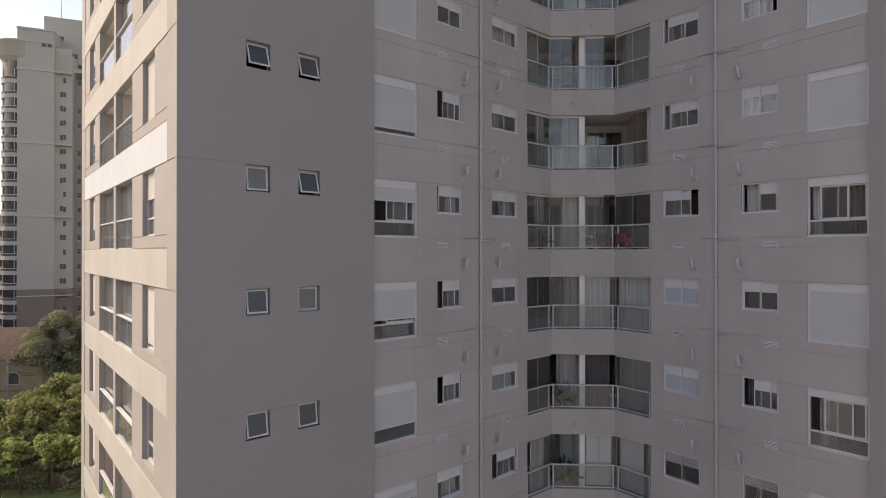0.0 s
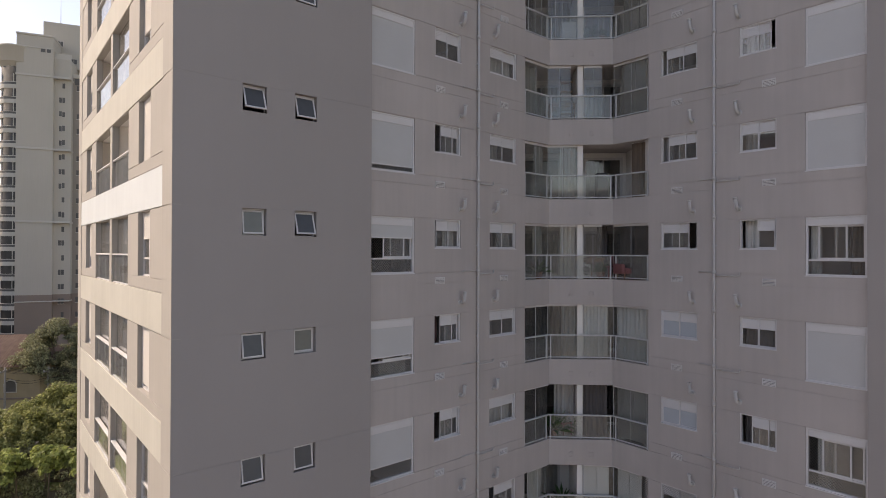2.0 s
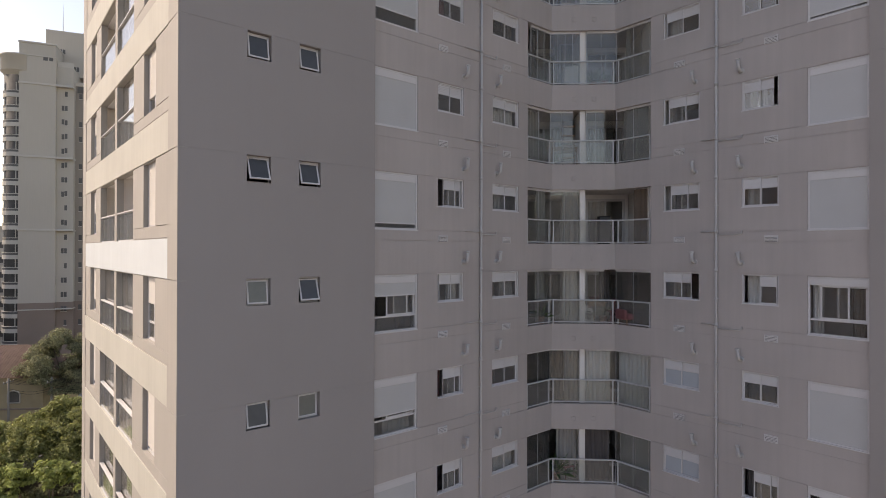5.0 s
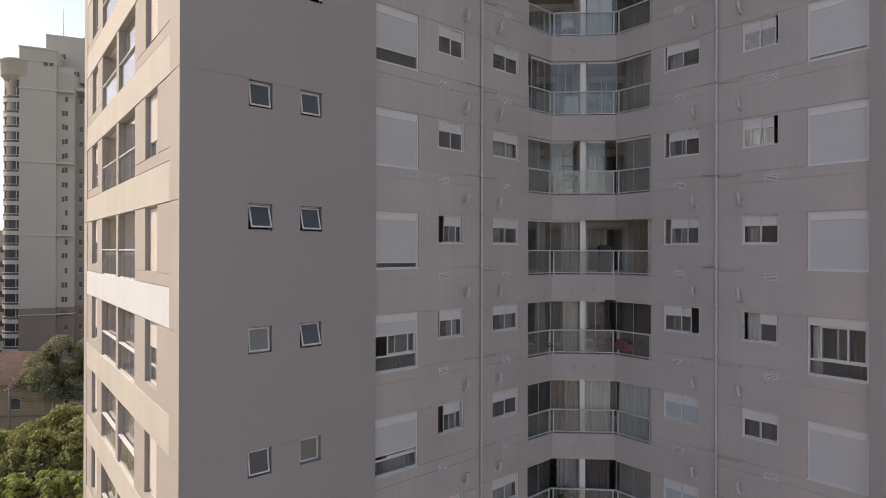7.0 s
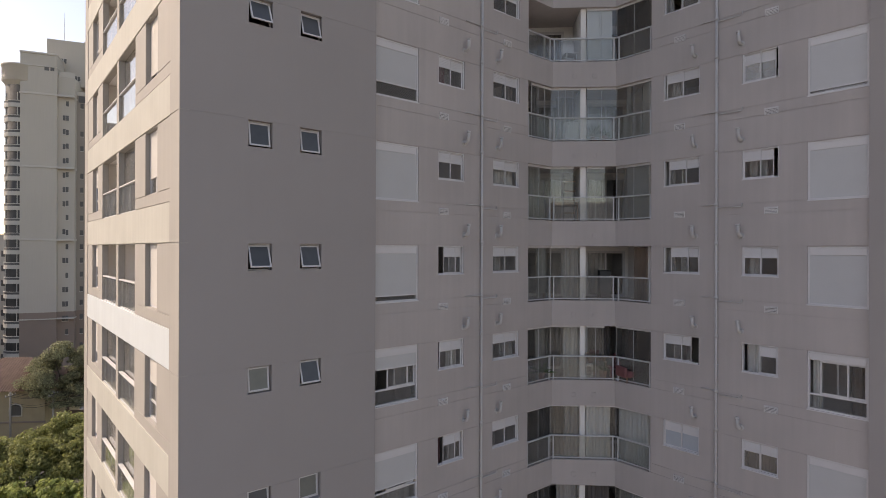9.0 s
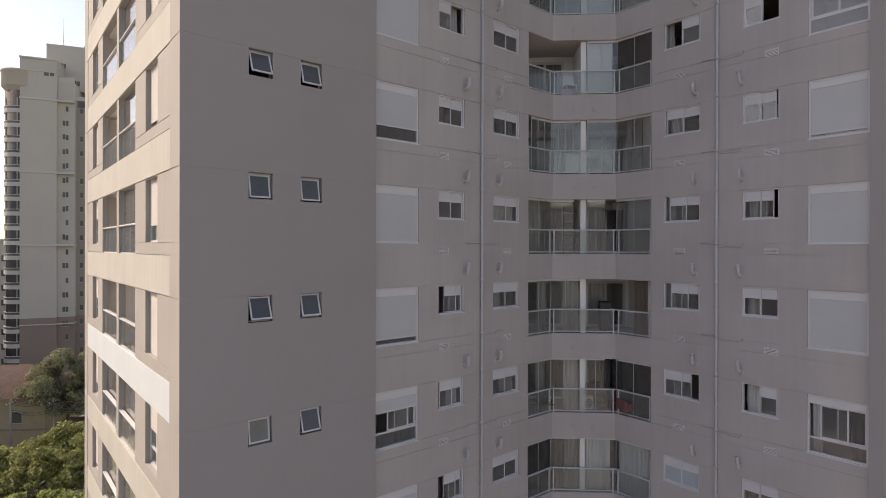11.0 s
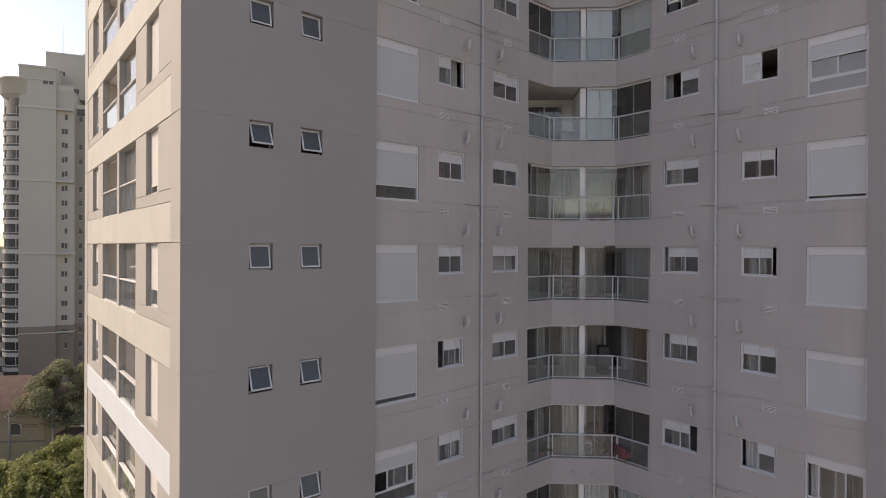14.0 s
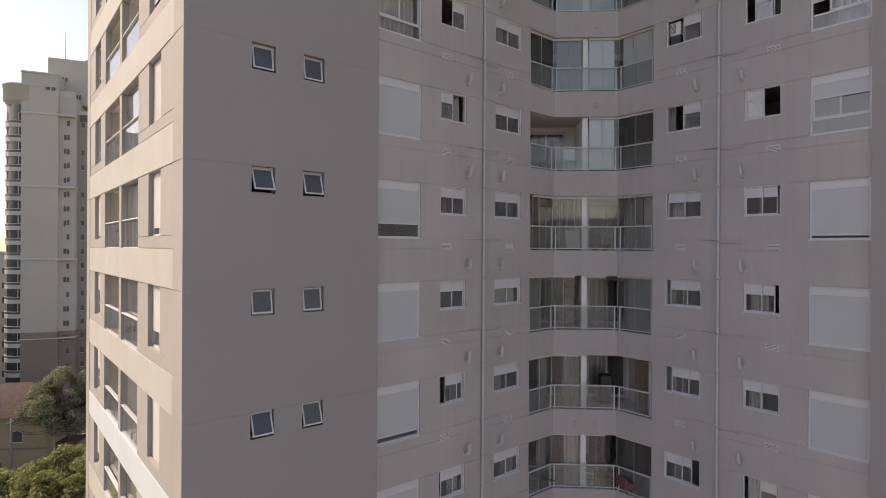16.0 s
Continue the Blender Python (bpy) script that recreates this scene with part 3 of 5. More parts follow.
def vent(m, w=0.36, h=0.20):
    root = thing("ventilation_grille", m, "small white louvred ventilation grille on the wall", "grille", "ventilation grilles")
    part("frame", shared(("vent_frame", w), lambda: grille_mesh(w, h), M_WHITE), M_WHITE, root)
    part("backing", shared(("vent_back", w), lambda: boxes((0.015, w - 0.015, -0.004, 0.002, 0.015, h - 0.015)), M_DARKMETAL), M_DARKMETAL, root)
    for i in range(4):
        s = part("slat", shared(("vent_slat", w), lambda: boxes((0.016, w - 0.016, -0.022, -0.008, 0, 0.029)), M_WHITE), M_WHITE, root)
        s.location.z = 0.034 + i * 0.040
        s.rotation_euler.x = radians(18)
    return root


def flue(m, turn):
    """A short gas flue: a wall rose, a bent neck and an upright hood."""
    root = thing("flue_elbow", m @ pose(0, 0, 0.02, 0, turn, 0) @ Matrix.Scale(0.88, 4), "short white-grey flue elbow bent upwards from the wall", "flue", "flue elbows")
    arc = [(0, 0.0, 0)] + [(0, -0.10 - 0.12 * math.sin(a), 0.12 - 0.12 * math.cos(a)) for a in (0, 0.3, 0.6, 0.9, 1.2, 1.57)] + [(0, -0.22, 0.37)]
    part("neck", shared(("flue_neck",), lambda: tube(bmesh.new(), arc, 0.056, 14), M_PIPE), M_PIPE, root)
    part("wall_rose", shared(("flue_rose",), lambda: tube(bmesh.new(), [(0, 0.002, 0), (0, -0.015, 0), (0, -0.02, 0)], [0.105, 0.105, 0.08], 16), M_PIPE), M_PIPE, root)
    part("hood", shared(("flue_hood",), lambda: tube(bmesh.new(), [(0, -0.22, 0.33), (0, -0.22, 0.345), (0, -0.22, 0.385), (0, -0.22, 0.39)], [0.066, 0.07, 0.07, 0.045], 14), M_PIPE), M_PIPE, root)
    return root


for k in range(FIRST, LAST + 1):
    z = floor_z(k)
    vent(on_y(10.39, WY, z + 0.905))
    vent(on_y(13.13, WY, z + 0.905))
    vent(on_x(WX, 8.935, z + 0.915))
    vent(on_x(WX, 6.225, z + 0.915))
    flue(on_y(11.40, WY, z + 0.285), 3)
    flue(on_y(12.84, WY, z + 0.285), 2)
    flue(on_x(WX, 8.245, z + 0.285), -2)
    flue(on_x(WX, 6.86, z + 0.285), -5)
for m, reach in ((on_y(12.105, WY, 0), (0.66, 0.69)), (on_x(WX, 7.563, 0), (0.47, 0.74))):
    pipe = thing("drain_pipe", m, "slender grey drain pipe clamped up the wall with side branches", "pipe", "drain pipes")
    part("riser", tube(bmesh.new(), [(0, -0.06, 0), (0, -0.06, TOP)], 0.04, 12), M_PIPE, pipe)
    for k in range(FIRST, LAST + 1):
        z = floor_z(k)
        b = part("left_branch", shared(("branch_l", reach), lambda: tube(bmesh.new(), [(0, -0.05, 0), (-reach[0], -0.03, 0.0)], 0.013, 8), M_PIPE), M_PIPE, pipe)
        b.location.z = z + 1.262
        b = part("right_branch", shared(("branch_r", reach), lambda: tube(bmesh.new(), [(0, -0.05, 0), (reach[1] - 0.03, -0.045, 0.0), (reach[1], -0.045, 0.02), (reach[1], -0.045, 0.11)], 0.015, 8), M_PIPE), M_PIPE, pipe)
        b.location.z = z + 1.165
        for dz in (0.03, 1.21):
            c = part("coupling", shared(("coupling",), lambda: tube(bmesh.new(), [(0, -0.06, 0), (0, -0.06, 0.10)], 0.052, 12), M_PIPE), M_PIPE, pipe)
            c.location.z = z + dz
        c = part("clamp", shared(("clamp",), lambda: boxes((-0.055, 0.055, -0.07, 0.002, 0, 0.03), bevel=0.004), M_ALU), M_ALU, pipe)
        c.location.z = z + 2.05


# ---- corner balconies ----
def seg(p, q, z, inset=0.0):
    """A frame along a plan segment: x along it, y inwards, z up."""
    d = (q - p).normalized()
    n = Vector((-d.y, d.x))
    o = p + n * inset
    return Matrix(((d.x, n.x, 0, o.x), (d.y, n.y, 0, o.y), (0, 0, 1, z), (0, 0, 0, 1)))


FLOOR = 0.905                  # balcony floor over the storey's base
RAIL_H = 0.87
OPEN_H = STOREY - FLOOR
SEGS = ((A, P1), (P1, P2), (P2, B))


def corner_railing(k):
    z = floor_z(k) + FLOOR
    root = thing("balcony_railing", Matrix.Translation((0, 0, z)), "pale metal balcony railing with greenish glass panes", "railing", "corner balcony railings")
    for i, (p, q) in enumerate(SEGS):
        ln = (q - p).length
        m = seg(p, q, 0, 0.06)
        x0, x1 = (0.03, ln + 0.025) if i == 0 else ((-0.025, ln + 0.025) if i == 1 else (-0.025, ln - 0.03))
        for name, bm, mat in (("top_rail", boxes((x0, x1, -0.035, 0.035, RAIL_H - 0.045, RAIL_H), bevel=0.008), M_ALU),
                              ("bottom_rail", boxes((x0, x1, -0.02, 0.02, 0.045, 0.08), bevel=0.004), M_ALU)):
            part(name, shared(("rail", i, name), lambda: bm, mat), mat, root).matrix_local = m
        ends = (0.05, ln - 0.09) if i == 0 else ((0.06, ln / 2, ln - 0.06) if i == 1 else (0.09, ln - 0.06))
        for x in ends:
            if i == 1 and x == ln / 2:
                me = shared(("foot",), lambda: boxes((-0.015, 0.015, -0.015, 0.015, 0, 0.06)), M_ALU)
                part("foot", me, M_ALU, root).matrix_local = m @ Matrix.Translation((x, 0, 0))
                continue
            me = shared(("post",), lambda: boxes((-0.022, 0.022, -0.022, 0.022, 0.0, RAIL_H - 0.04), bevel=0.004), M_ALU)
            part("post", me, M_ALU, root).matrix_local = m @ Matrix.Translation((x, 0, 0))
        part("pane", shared(("rail_pane", i), lambda: boxes((ends[0] + 0.025, ends[-1] - 0.025, -0.004, 0.004, 0.085, RAIL_H - 0.05)), M_RAILGLASS), M_RAILGLASS, root).matrix_local = m
    for c in (-0.345, 0.37):
        plate(k, c)


def plate(k, c):
    m = seg(P1, P2, floor_z(k) + 0.30, 0.0) @ Matrix.Translation(((P2 - P1).length / 2 + c, 0, 0))
    root = thing("cover_plate", m, "small square cover plate on the balcony front", "plate", "square cover plates")
    part("frame", shared(("plate_frame",), lambda: boxes(*ring(0.17, 0.17, 0.012, -0.014, 0.002, -0.085, 0.0)), M_WING), M_WING, root)
    part("lid", shared(("plate_lid",), lambda: boxes((-0.066, 0.066, -0.008, 0.002, 0.02, 0.15), bevel=0.003), M_WING), M_WING, root)


def glass_screen(k, i, x0, x1, count, mat, label):
    """Frameless panes hung between the rail and the slab above."""
    p, q = SEGS[i]
    root = thing("glass_screen", seg(p, q, floor_z(k) + FLOOR, 0.13), label, "glass screen", "balcony glass screens")
    w = (x1 - x0) / count
    for j in range(count):
        a = x0 + j * w
        part("pane", shared(("screen", round(w, 3), mat.name), lambda: boxes((0.004, w - 0.004, -0.004, 0.004, 0.03, OPEN_H - 0.07)), mat), mat, root).location.x = a
        part("clip", shared(("screen_clip",), lambda: boxes((-0.006, 0.006, -0.012, 0.012, 0.03, OPEN_H - 0.07)), M_ALU), M_ALU, root).location.x = a + 0.006
    part("head_track", shared(("track", round(x1 - x0, 3)), lambda: boxes((0, x1 - x0, -0.03, 0.03, OPEN_H - 0.075, OPEN_H), bevel=0.004), M_WHITE), M_WHITE, root).location.x = x0


def blind(k, i, x0, x1, drop, count, mat, label, inset=0.2):
    """Roller blind panels that hang side by side behind the glass."""
    p, q = SEGS[i]
    root = thing("roller_blind", seg(p, q, floor_z(k) + FLOOR, inset), label, "blind", "balcony roller blinds")
    w = (x1 - x0) / count
    for j in range(count):
        part("panel", shared(("blind", round(w, 3), round(drop, 2), mat.name), lambda: boxes((0.006, w - 0.006, -0.004, 0.004, OPEN_H - 0.06 - drop, OPEN_H - 0.06)), mat), mat, root).location.x = x0 + j * w
    part("roller", shared(("roller", round(x1 - x0, 3)), lambda: tube(bmesh.new(), [(0, 0, OPEN_H - 0.04), (x1 - x0, 0, OPEN_H - 0.04)], 0.03, 8), M_WHITE), M_WHITE, root).location.x = x0


M_BLIND = surface("white_blind_cloth", (0.74, 0.76, 0.77), 0.85, 0.08, 2.0, 60, 0.02, random_tone=0.4)
M_GREYBLIND = surface("grey_blind_cloth", (0.27, 0.28, 0.28), 0.85, 0.08, 2.0, 60, 0.02, random_tone=0.4)
ln0, ln1, ln2 = (P1 - A).length, (P2 - P1).length, (B - P2).length
back_wall = thing("wall_balcony_back", Matrix.Translation((0, 0, floor_z(0))), "white plaster balcony back wall with door openings and a dividing pier", "wall", kind="structure")
CLEN = CB - CA
DOORS = ((0.12, 1.62), (CLEN - 1.62, CLEN - 0.12))


def back_mesh():
    return relief(bmesh.new(), [0, CLEN] + [d for r in DOORS for d in r], [FLOOR, FLOOR + 1.78, STOREY], lambda u, z: None if z < FLOOR + 1.78 and any(a < u < b for a, b in DOORS) else 0.0, 0.12)


for k in range(FIRST, LAST + 1):
    b = part("panel", shared(("back_wall",), back_mesh, M_SLAB), M_SLAB, back_wall)
    b.matrix_local = seg(cn(CA, BACK), cn(CB, BACK), floor_z(k) - floor_z(0))
    d = part("pier", shared(("pier",), lambda: boxes((-0.10, 0.10, 0.16, BACK, FLOOR, STOREY), bevel=0.004), M_SLAB), M_SLAB, back_wall)
    d.matrix_local = seg(cn(0, 0), cn(1, 0), floor_z(k) - floor_z(0))
    corner_railing(k)
    for j, (a, b) in enumerate(DOORS):
        w = b - a
        m = seg(cn(CA, BACK), cn(CB, BACK), floor_z(k) + FLOOR) @ Matrix.Translation((a, 0, 0))
        door = thing("sliding_door", m, "white-framed sliding glass door behind the balcony", "door", "balcony sliding doors")
        part("frame", shared(("door_frame", round(w, 2)), lambda: boxes(*ring(w, 1.78, 0.05, 0.02, 0.11)), M_WHITE), M_WHITE, door)
        for s in range(2):
            leaf = part("leaf", shared(("door_leaf", round(w, 2)), lambda: boxes(*ring(w / 2, 1.68, 0.05, 0, 0.03)), M_WHITE), M_WHITE, door)
            leaf.location = (0.04 + s * (w / 2 - 0.08), 0.035 + 0.035 * s, 0.05)
            part("pane", shared(("door_pane", round(w, 2)), lambda: boxes((0.045, w / 2 - 0.045, 0.012, 0.018, 0.045, 1.635)), M_GLASS), M_GLASS, leaf)

H1 = ln1 / 2
CLEAR, SMOKE = "clear frameless glass panes closing the balcony", "smoked glass panes closing the balcony"
WHITE_B, GREY_B = "white roller blinds drawn down in the balcony", "grey roller blinds drawn down in the balcony"
# storey, segment, from, to, panes
for k, i, x0, x1, n in ((-5, 0, 0.05, ln0 + 0.045, 2), (-5, 1, 0.1, H1 - 0.12, 3), (-4, 0, 0.05, ln0 + 0.045, 2), (-4, 1, -0.045, H1 - 0.12, 2), (-4, 1, H1 + 0.12, ln1 + 0.045, 2), (-3, 1, H1 + 0.12, ln1 + 0.045, 2), (-3, 2, -0.045, ln2 - 0.05, 2), (-2, 0, 0.3, ln0 + 0.045, 3), (-2, 1, -0.045, H1 - 0.12, 4),
                        (-2, 1, H1 + 0.12, ln1 + 0.045, 2), (-2, 2, -0.045, ln2 - 0.05, 2), (-1, 0, 0.05, ln0 + 0.045, 2), (-1, 1, -0.045, H1 - 0.35, 2), (-1, 1, H1 + 0.12, ln1 - 0.35, 2), (-1, 2, -0.045, ln2 - 0.05, 2), (0, 0, 0.05, ln0 + 0.045, 2), (0, 1, -0.045, H1 - 0.12, 2),
                        (1, 0, 0.05, ln0 + 0.045, 2), (1, 1, -0.045, H1 - 0.12, 2), (1, 1, H1 + 0.12, ln1 - 0.35, 2), (2, 0, 0.05, ln0 + 0.045, 2), (2, 1, -0.045, H1 - 0.12, 1), (2, 1, H1 + 0.12, ln1 + 0.045, 2), (2, 2, -0.045, ln2 - 0.05, 2), (3, 0, 0.05, ln0 + 0.045, 2), (3, 2, -0.045, ln2 - 0.05, 2), (4, 1, H1 + 0.12, ln1 + 0.045, 2), (4, 2, -0.045, ln2 - 0.3, 1), (4, 0, 0.3, ln0 + 0.045, 2), (1, 2, -0.045, ln2 - 0.05, 2), (-4, 2, -0.045, ln2 - 0.05, 2), (-5, 2, -0.045, ln2 - 0.05, 2), (-5, 1, H1 + 0.12, ln1 + 0.045, 2)):
    smoke = (k, i) in ((-4, 0), (1, 2), (2, 0), (-3, 2), (3, 0))
    glass_screen(k, i, x0, x1, n, M_SMOKE if smoke else M_SCREEN, SMOKE if smoke else CLEAR)
for k, i, x0, x1, drop, n, grey in ((-5, 1, 0.1, ln1 - 0.1, 1.8, 5, 0), (-5, 0, 0.1, ln0 - 0.1, 1.8, 3, 1), (-5, 2, 0.1, ln2 - 0.1, 1.8, 3, 1), (-4, 1, 0.06, H1 - 0.14, 1.8, 2, 1), (-4, 1, H1 + 0.14, ln1 - 0.08, 1.8, 2, 0), (-4, 2, 0.08, ln2 - 0.08, 1.8, 3, 0),
                                    (-3, 1, H1 + 0.14, ln1 - 0.08, 1.8, 2, 0), (-1, 2, 0.35, ln2 - 0.2, 1.8, 2, 1), (3, 2, 0.1, ln2 - 0.08, 1.75, 2, 1), (4, 1, H1 + 0.14, ln1 - 0.08, 1.8, 2, 0), (4, 2, 0.08, ln2 - 0.35, 1.8, 2, 0)):
    blind(k, i, x0, x1, drop, n, M_GREYBLIND if grey else M_BLIND, GREY_B if grey else WHITE_B)
# curtains of the balconies: storey, segment, from, to, inset, cloth
for k, i, x0, x1, inset, mat in ((0, 0, 0.75, ln0 - 0.1, 0.25, M_SHEER), (0, 2, 0.55, ln2 - 0.1, 0.3, M_TANCURTAIN), (0, 1, 0.42, H1 - 0.14, 0.3, M_SHEER), (1, 1, 0.45, H1 - 0.14, 0.35, M_CURTAIN), (1, 0, 0.75, ln0 - 0.1, 0.3, M_SHEER), (2, 1, 0.5, H1 - 0.14, 0.3, M_SHEER), (2, 1, 0.08, 0.48, 0.45, M_DUSK),
                                 (2, 1, H1 + 0.14, ln1 - 0.12, 0.25, M_BLIND), (2, 2, 0.0, ln2 - 0.08, 0.25, M_BLIND), (0, 0, 0.12, 0.5, 0.5, M_CURTAIN), (-2, 2, 0.6, ln2 - 0.15, 0.7, M_GREYCURTAIN), (-3, 2, 0.1, 0.45, 0.5, M_GREYCURTAIN), (2, 0, 0.1, ln0 - 0.1, 0.5, M_DUSK), (1, 2, 0.0, ln2 - 0.1, 1.15, M_GREYCURTAIN), (1, 1, ln1 - 0.4, ln1 - 0.02, 0.7, M_GREYCURTAIN), (1, 0, 0.05, 0.5, 0.6, M_GREYCURTAIN), (3, 0, 0.1, 0.7, 0.6, M_GREYCURTAIN), (3, 1, H1 + 0.14, ln1 - 0.1, 0.4, M_GREYCURTAIN), (3, 1, 0.25, H1 - 0.14, 0.5, M_SHEER), (3, 2, 0.0, 0.3, 0.3, M_CURTAIN), (4, 0, 0.5, ln0 - 0.1, 0.3, M_CURTAIN),
                                 (-1, 0, 0.55, ln0 - 0.1, 0.5, M_SHEER), (-1, 2, 0.05, 0.3, 0.45, M_SHEER), (-2, 1, 0.3, H1 - 0.14, 1.3, M_SHEER), (-2, 0, 0.5, 0.8, 0.35, M_GREYCURTAIN), (-2, 2, 0.2, 0.4, 0.35, M_SHEER)):
    p, q = SEGS[i]
    hang_curtain(seg(p, q, floor_z(k) + FLOOR + 0.01, inset), x1 - x0, OPEN_H - 0.04, mat, {M_TANCURTAIN: "tan curtain gathered in the balcony", M_GREYCURTAIN: "dark grey curtain drawn across the balcony", M_BLIND: "pale blue-white curtain drawn across the balcony", M_SHEER: "sheer grey curtain hanging in the balcony", M_DUSK: "dull brown curtain drawn across the balcony"}.get(mat, "pale curtain gathered in the balcony")).matrix_world @= Matrix.Translation((x0, 0, 0))
# curtains behind the sliding doors
for k in range(FIRST, LAST + 1):
    for j, (a, b) in enumerate(DOORS):
        # dark cloth added here only to make this door's glass read dark
        if k == -3 and j == 0:
            hang_curtain(seg(cn(CA, BACK), cn(CB, BACK), floor_z(k) + FLOOR + 0.02, 0.26) @ Matrix.Translation((a + 0.05, 0, 0)), b - a - 0.1, 1.8, M_GREYCURTAIN, "added dark curtain darkening the glass of the balcony door")
        elif (k * 2 + j) % 3:
            m = seg(cn(CA, BACK), cn(CB, BACK), floor_z(k) + FLOOR + 0.02, 0.26) @ Matrix.Translation((a + (0.05 if j else 0.8), 0, 0))
            hang_curtain(m, 0.65, 1.8, M_CURTAIN, "pale curtain behind the balcony door")


# ---- things on the balconies ----
def chair(m, mat, label):
    root = thing("chair", m, label, "chair")
    part("seat", boxes((-0.22, 0.22, -0.22, 0.22, 0.42, 0.47), bevel=0.015), mat, root)
    part("backrest", boxes((-0.22, 0.22, 0.18, 0.22, 0.47, 0.88), bevel=0.012), mat, root)
    for x in (-0.19, 0.19):
        for y in (-0.19, 0.19):
            part("leg", tube(bmesh.new(), [(x, y, 0), (x * 0.95, y * 0.95, 0.43)], [0.016, 0.02], 6), mat, root)


def armchair(m, mat, label):
    root = thing("armchair", m, label, "armchair")

    def soft(x0, x1, y0, y1, z0, z1, edge):
        bm = box(bmesh.new(), x0, x1, y0, y1, z0, z1)
        bmesh.ops.bevel(bm, geom=list(bm.edges), offset=edge, segments=4, affect="EDGES", profile=0.5)
        for f in bm.faces:
            f.smooth = True
        return bm
    part("seat", soft(-0.3, 0.3, -0.3, 0.26, 0.2, 0.42, 0.06), mat, root)
    part("backrest", soft(-0.34, 0.34, 0.2, 0.36, 0.3, 0.78, 0.075), mat, root)
    for x in (-0.36, 0.36):
        part("armrest", soft(x - 0.07, x + 0.07, -0.28, 0.3, 0.2, 0.56, 0.06), mat, root)
        for y in (-0.22, 0.22):
            part("leg", tube(bmesh.new(), [(x * 0.8, y, 0), (x * 0.8, y, 0.22)], [0.015, 0.022], 6), M_WOOD, root)


def table(m, label):
    root = thing("table", m, label, "table")
    part("tabletop", boxes((-0.5, 0.5, -0.35, 0.35, 0.70, 0.74), bevel=0.01), M_WOOD, root)
    part("apron", boxes((-0.45, 0.45, -0.30, 0.30, 0.60, 0.70)), M_WOOD, root)
    for x in (-0.44, 0.44):
        for y in (-0.29, 0.29):
            part("leg", boxes((x - 0.03, x + 0.03, y - 0.03, y + 0.03, 0, 0.62), bevel=0.006), M_WOOD, root)


def rack(m):
    root = thing("plant_rack", m, "dark ladder rack with small shelves on the balcony", "rack")
    for x in (-0.2, 0.2):
        part("upright", boxes((x - 0.015, x + 0.015, -0.015, 0.015, 0, 1.7)), M_DARKMETAL, root)
    for z in (0.3, 0.75, 1.1, 1.45):
        part("shelf", boxes((-0.22, 0.22, -0.14, 0.14, z, z + 0.025)), M_WOOD, root)


M_LEAF = surface("pot_plant_leaf", (0.05, 0.10, 0.03), 0.5, 0.4, 6.0, 40, 0.0)
M_POT = surface("clay_pot", (0.30, 0.14, 0.08), 0.8, 0.15, 6.0, 40, 0.05)


def pot_plant(m, tall, seed):
    rng = random.Random(seed)
    root = thing("pot_plant", m, "leafy green pot plant standing on the balcony", "plant", "balcony plants")
    part("pot", tube(bmesh.new(), [(0, 0, 0), (0, 0, 0.22), (0, 0, 0.25)], [0.10, 0.14, 0.15], 12), M_POT, root)
    bm = bmesh.new()
    for i in range(46):
        a, e, r = rng.uniform(0, 6.28), rng.uniform(0.2, 1.4), rng.uniform(0.5, 1.0) * (tall - 0.25)
        d = Vector((math.cos(a) * math.cos(e), math.sin(a) * math.cos(e), math.sin(e)))
        p0, s = Vector((0, 0, 0.22)), d.cross((0, 0, 1)).normalized() * (0.02 + 0.05 * tall * rng.random())
        p1, p2 = p0 + d * r * 0.6, p0 + d * r - Vector((0, 0, 0.15 * r))
        v = [bm.verts.new(q) for q in (p0 - s * 0.2, p0 + s * 0.2, p1 + s, p2, p1 - s)]
        bm.faces.new(v)
    part("foliage", bm, M_LEAF, root)


def bal(k, c, n, turn=0):
    p = cn(c, n)
    return Matrix.Translation((p.x, p.y, floor_z(k) + FLOOR)) @ pose(0, 0, 0, 0, 0, -43 + turn)


M_WHITEPL = surface("white_plastic", (0.72, 0.72, 0.71), 0.5, 0.05, 3.0, 40, 0.0)
chair(bal(-3, -0.42, 0.55, 10), M_WHITEPL, "white plastic chair standing on the open balcony")
box_black = thing("barbecue_cabinet", bal(0, 0.95, 1.0), "tall black cabinet standing on the balcony", "cabinet")
part("body", boxes((-0.2, 0.2, -0.2, 0.2, 0.04, 1.05), bevel=0.01), M_NET, box_black)
part("door", boxes((-0.19, 0.19, -0.218, -0.203, 0.06, 1.02), bevel=0.004), M_DARKMETAL, box_black)
part("plinth", boxes((-0.18, 0.18, -0.18, 0.18, 0, 0.04)), M_DARKMETAL, box_black)
chair(bal(3, -0.5, 0.55, 30), M_RED, "dull red chair standing on the balcony")
armchair(bal(1, 1.62, -0.1, 20), M_RED, "red upholstered armchair standing on the balcony")
chair(bal(1, 1.1, 0.3, -70), M_RED, "dull red chair beside the balcony table")
chair(bal(1, 0.75, 1.4, 160), M_RED, "dull red chair beside the balcony table")
unit = thing("condenser_unit", bal(1, 0.2, 0.35), "white air-conditioning condenser with a dark fan grille on the balcony", "air conditioner")
part("casing", boxes((-0.2, 0.2, -0.13, 0.13, 0.06, 0.52), bevel=0.012), M_WHITEPL, unit)
part("fan_grille", tube(bmesh.new(), [(0.02, -0.132, 0.29), (0.02, -0.142, 0.29)], [0.16, 0.15], 20), M_DARKMETAL, unit, "round dark fan grille")
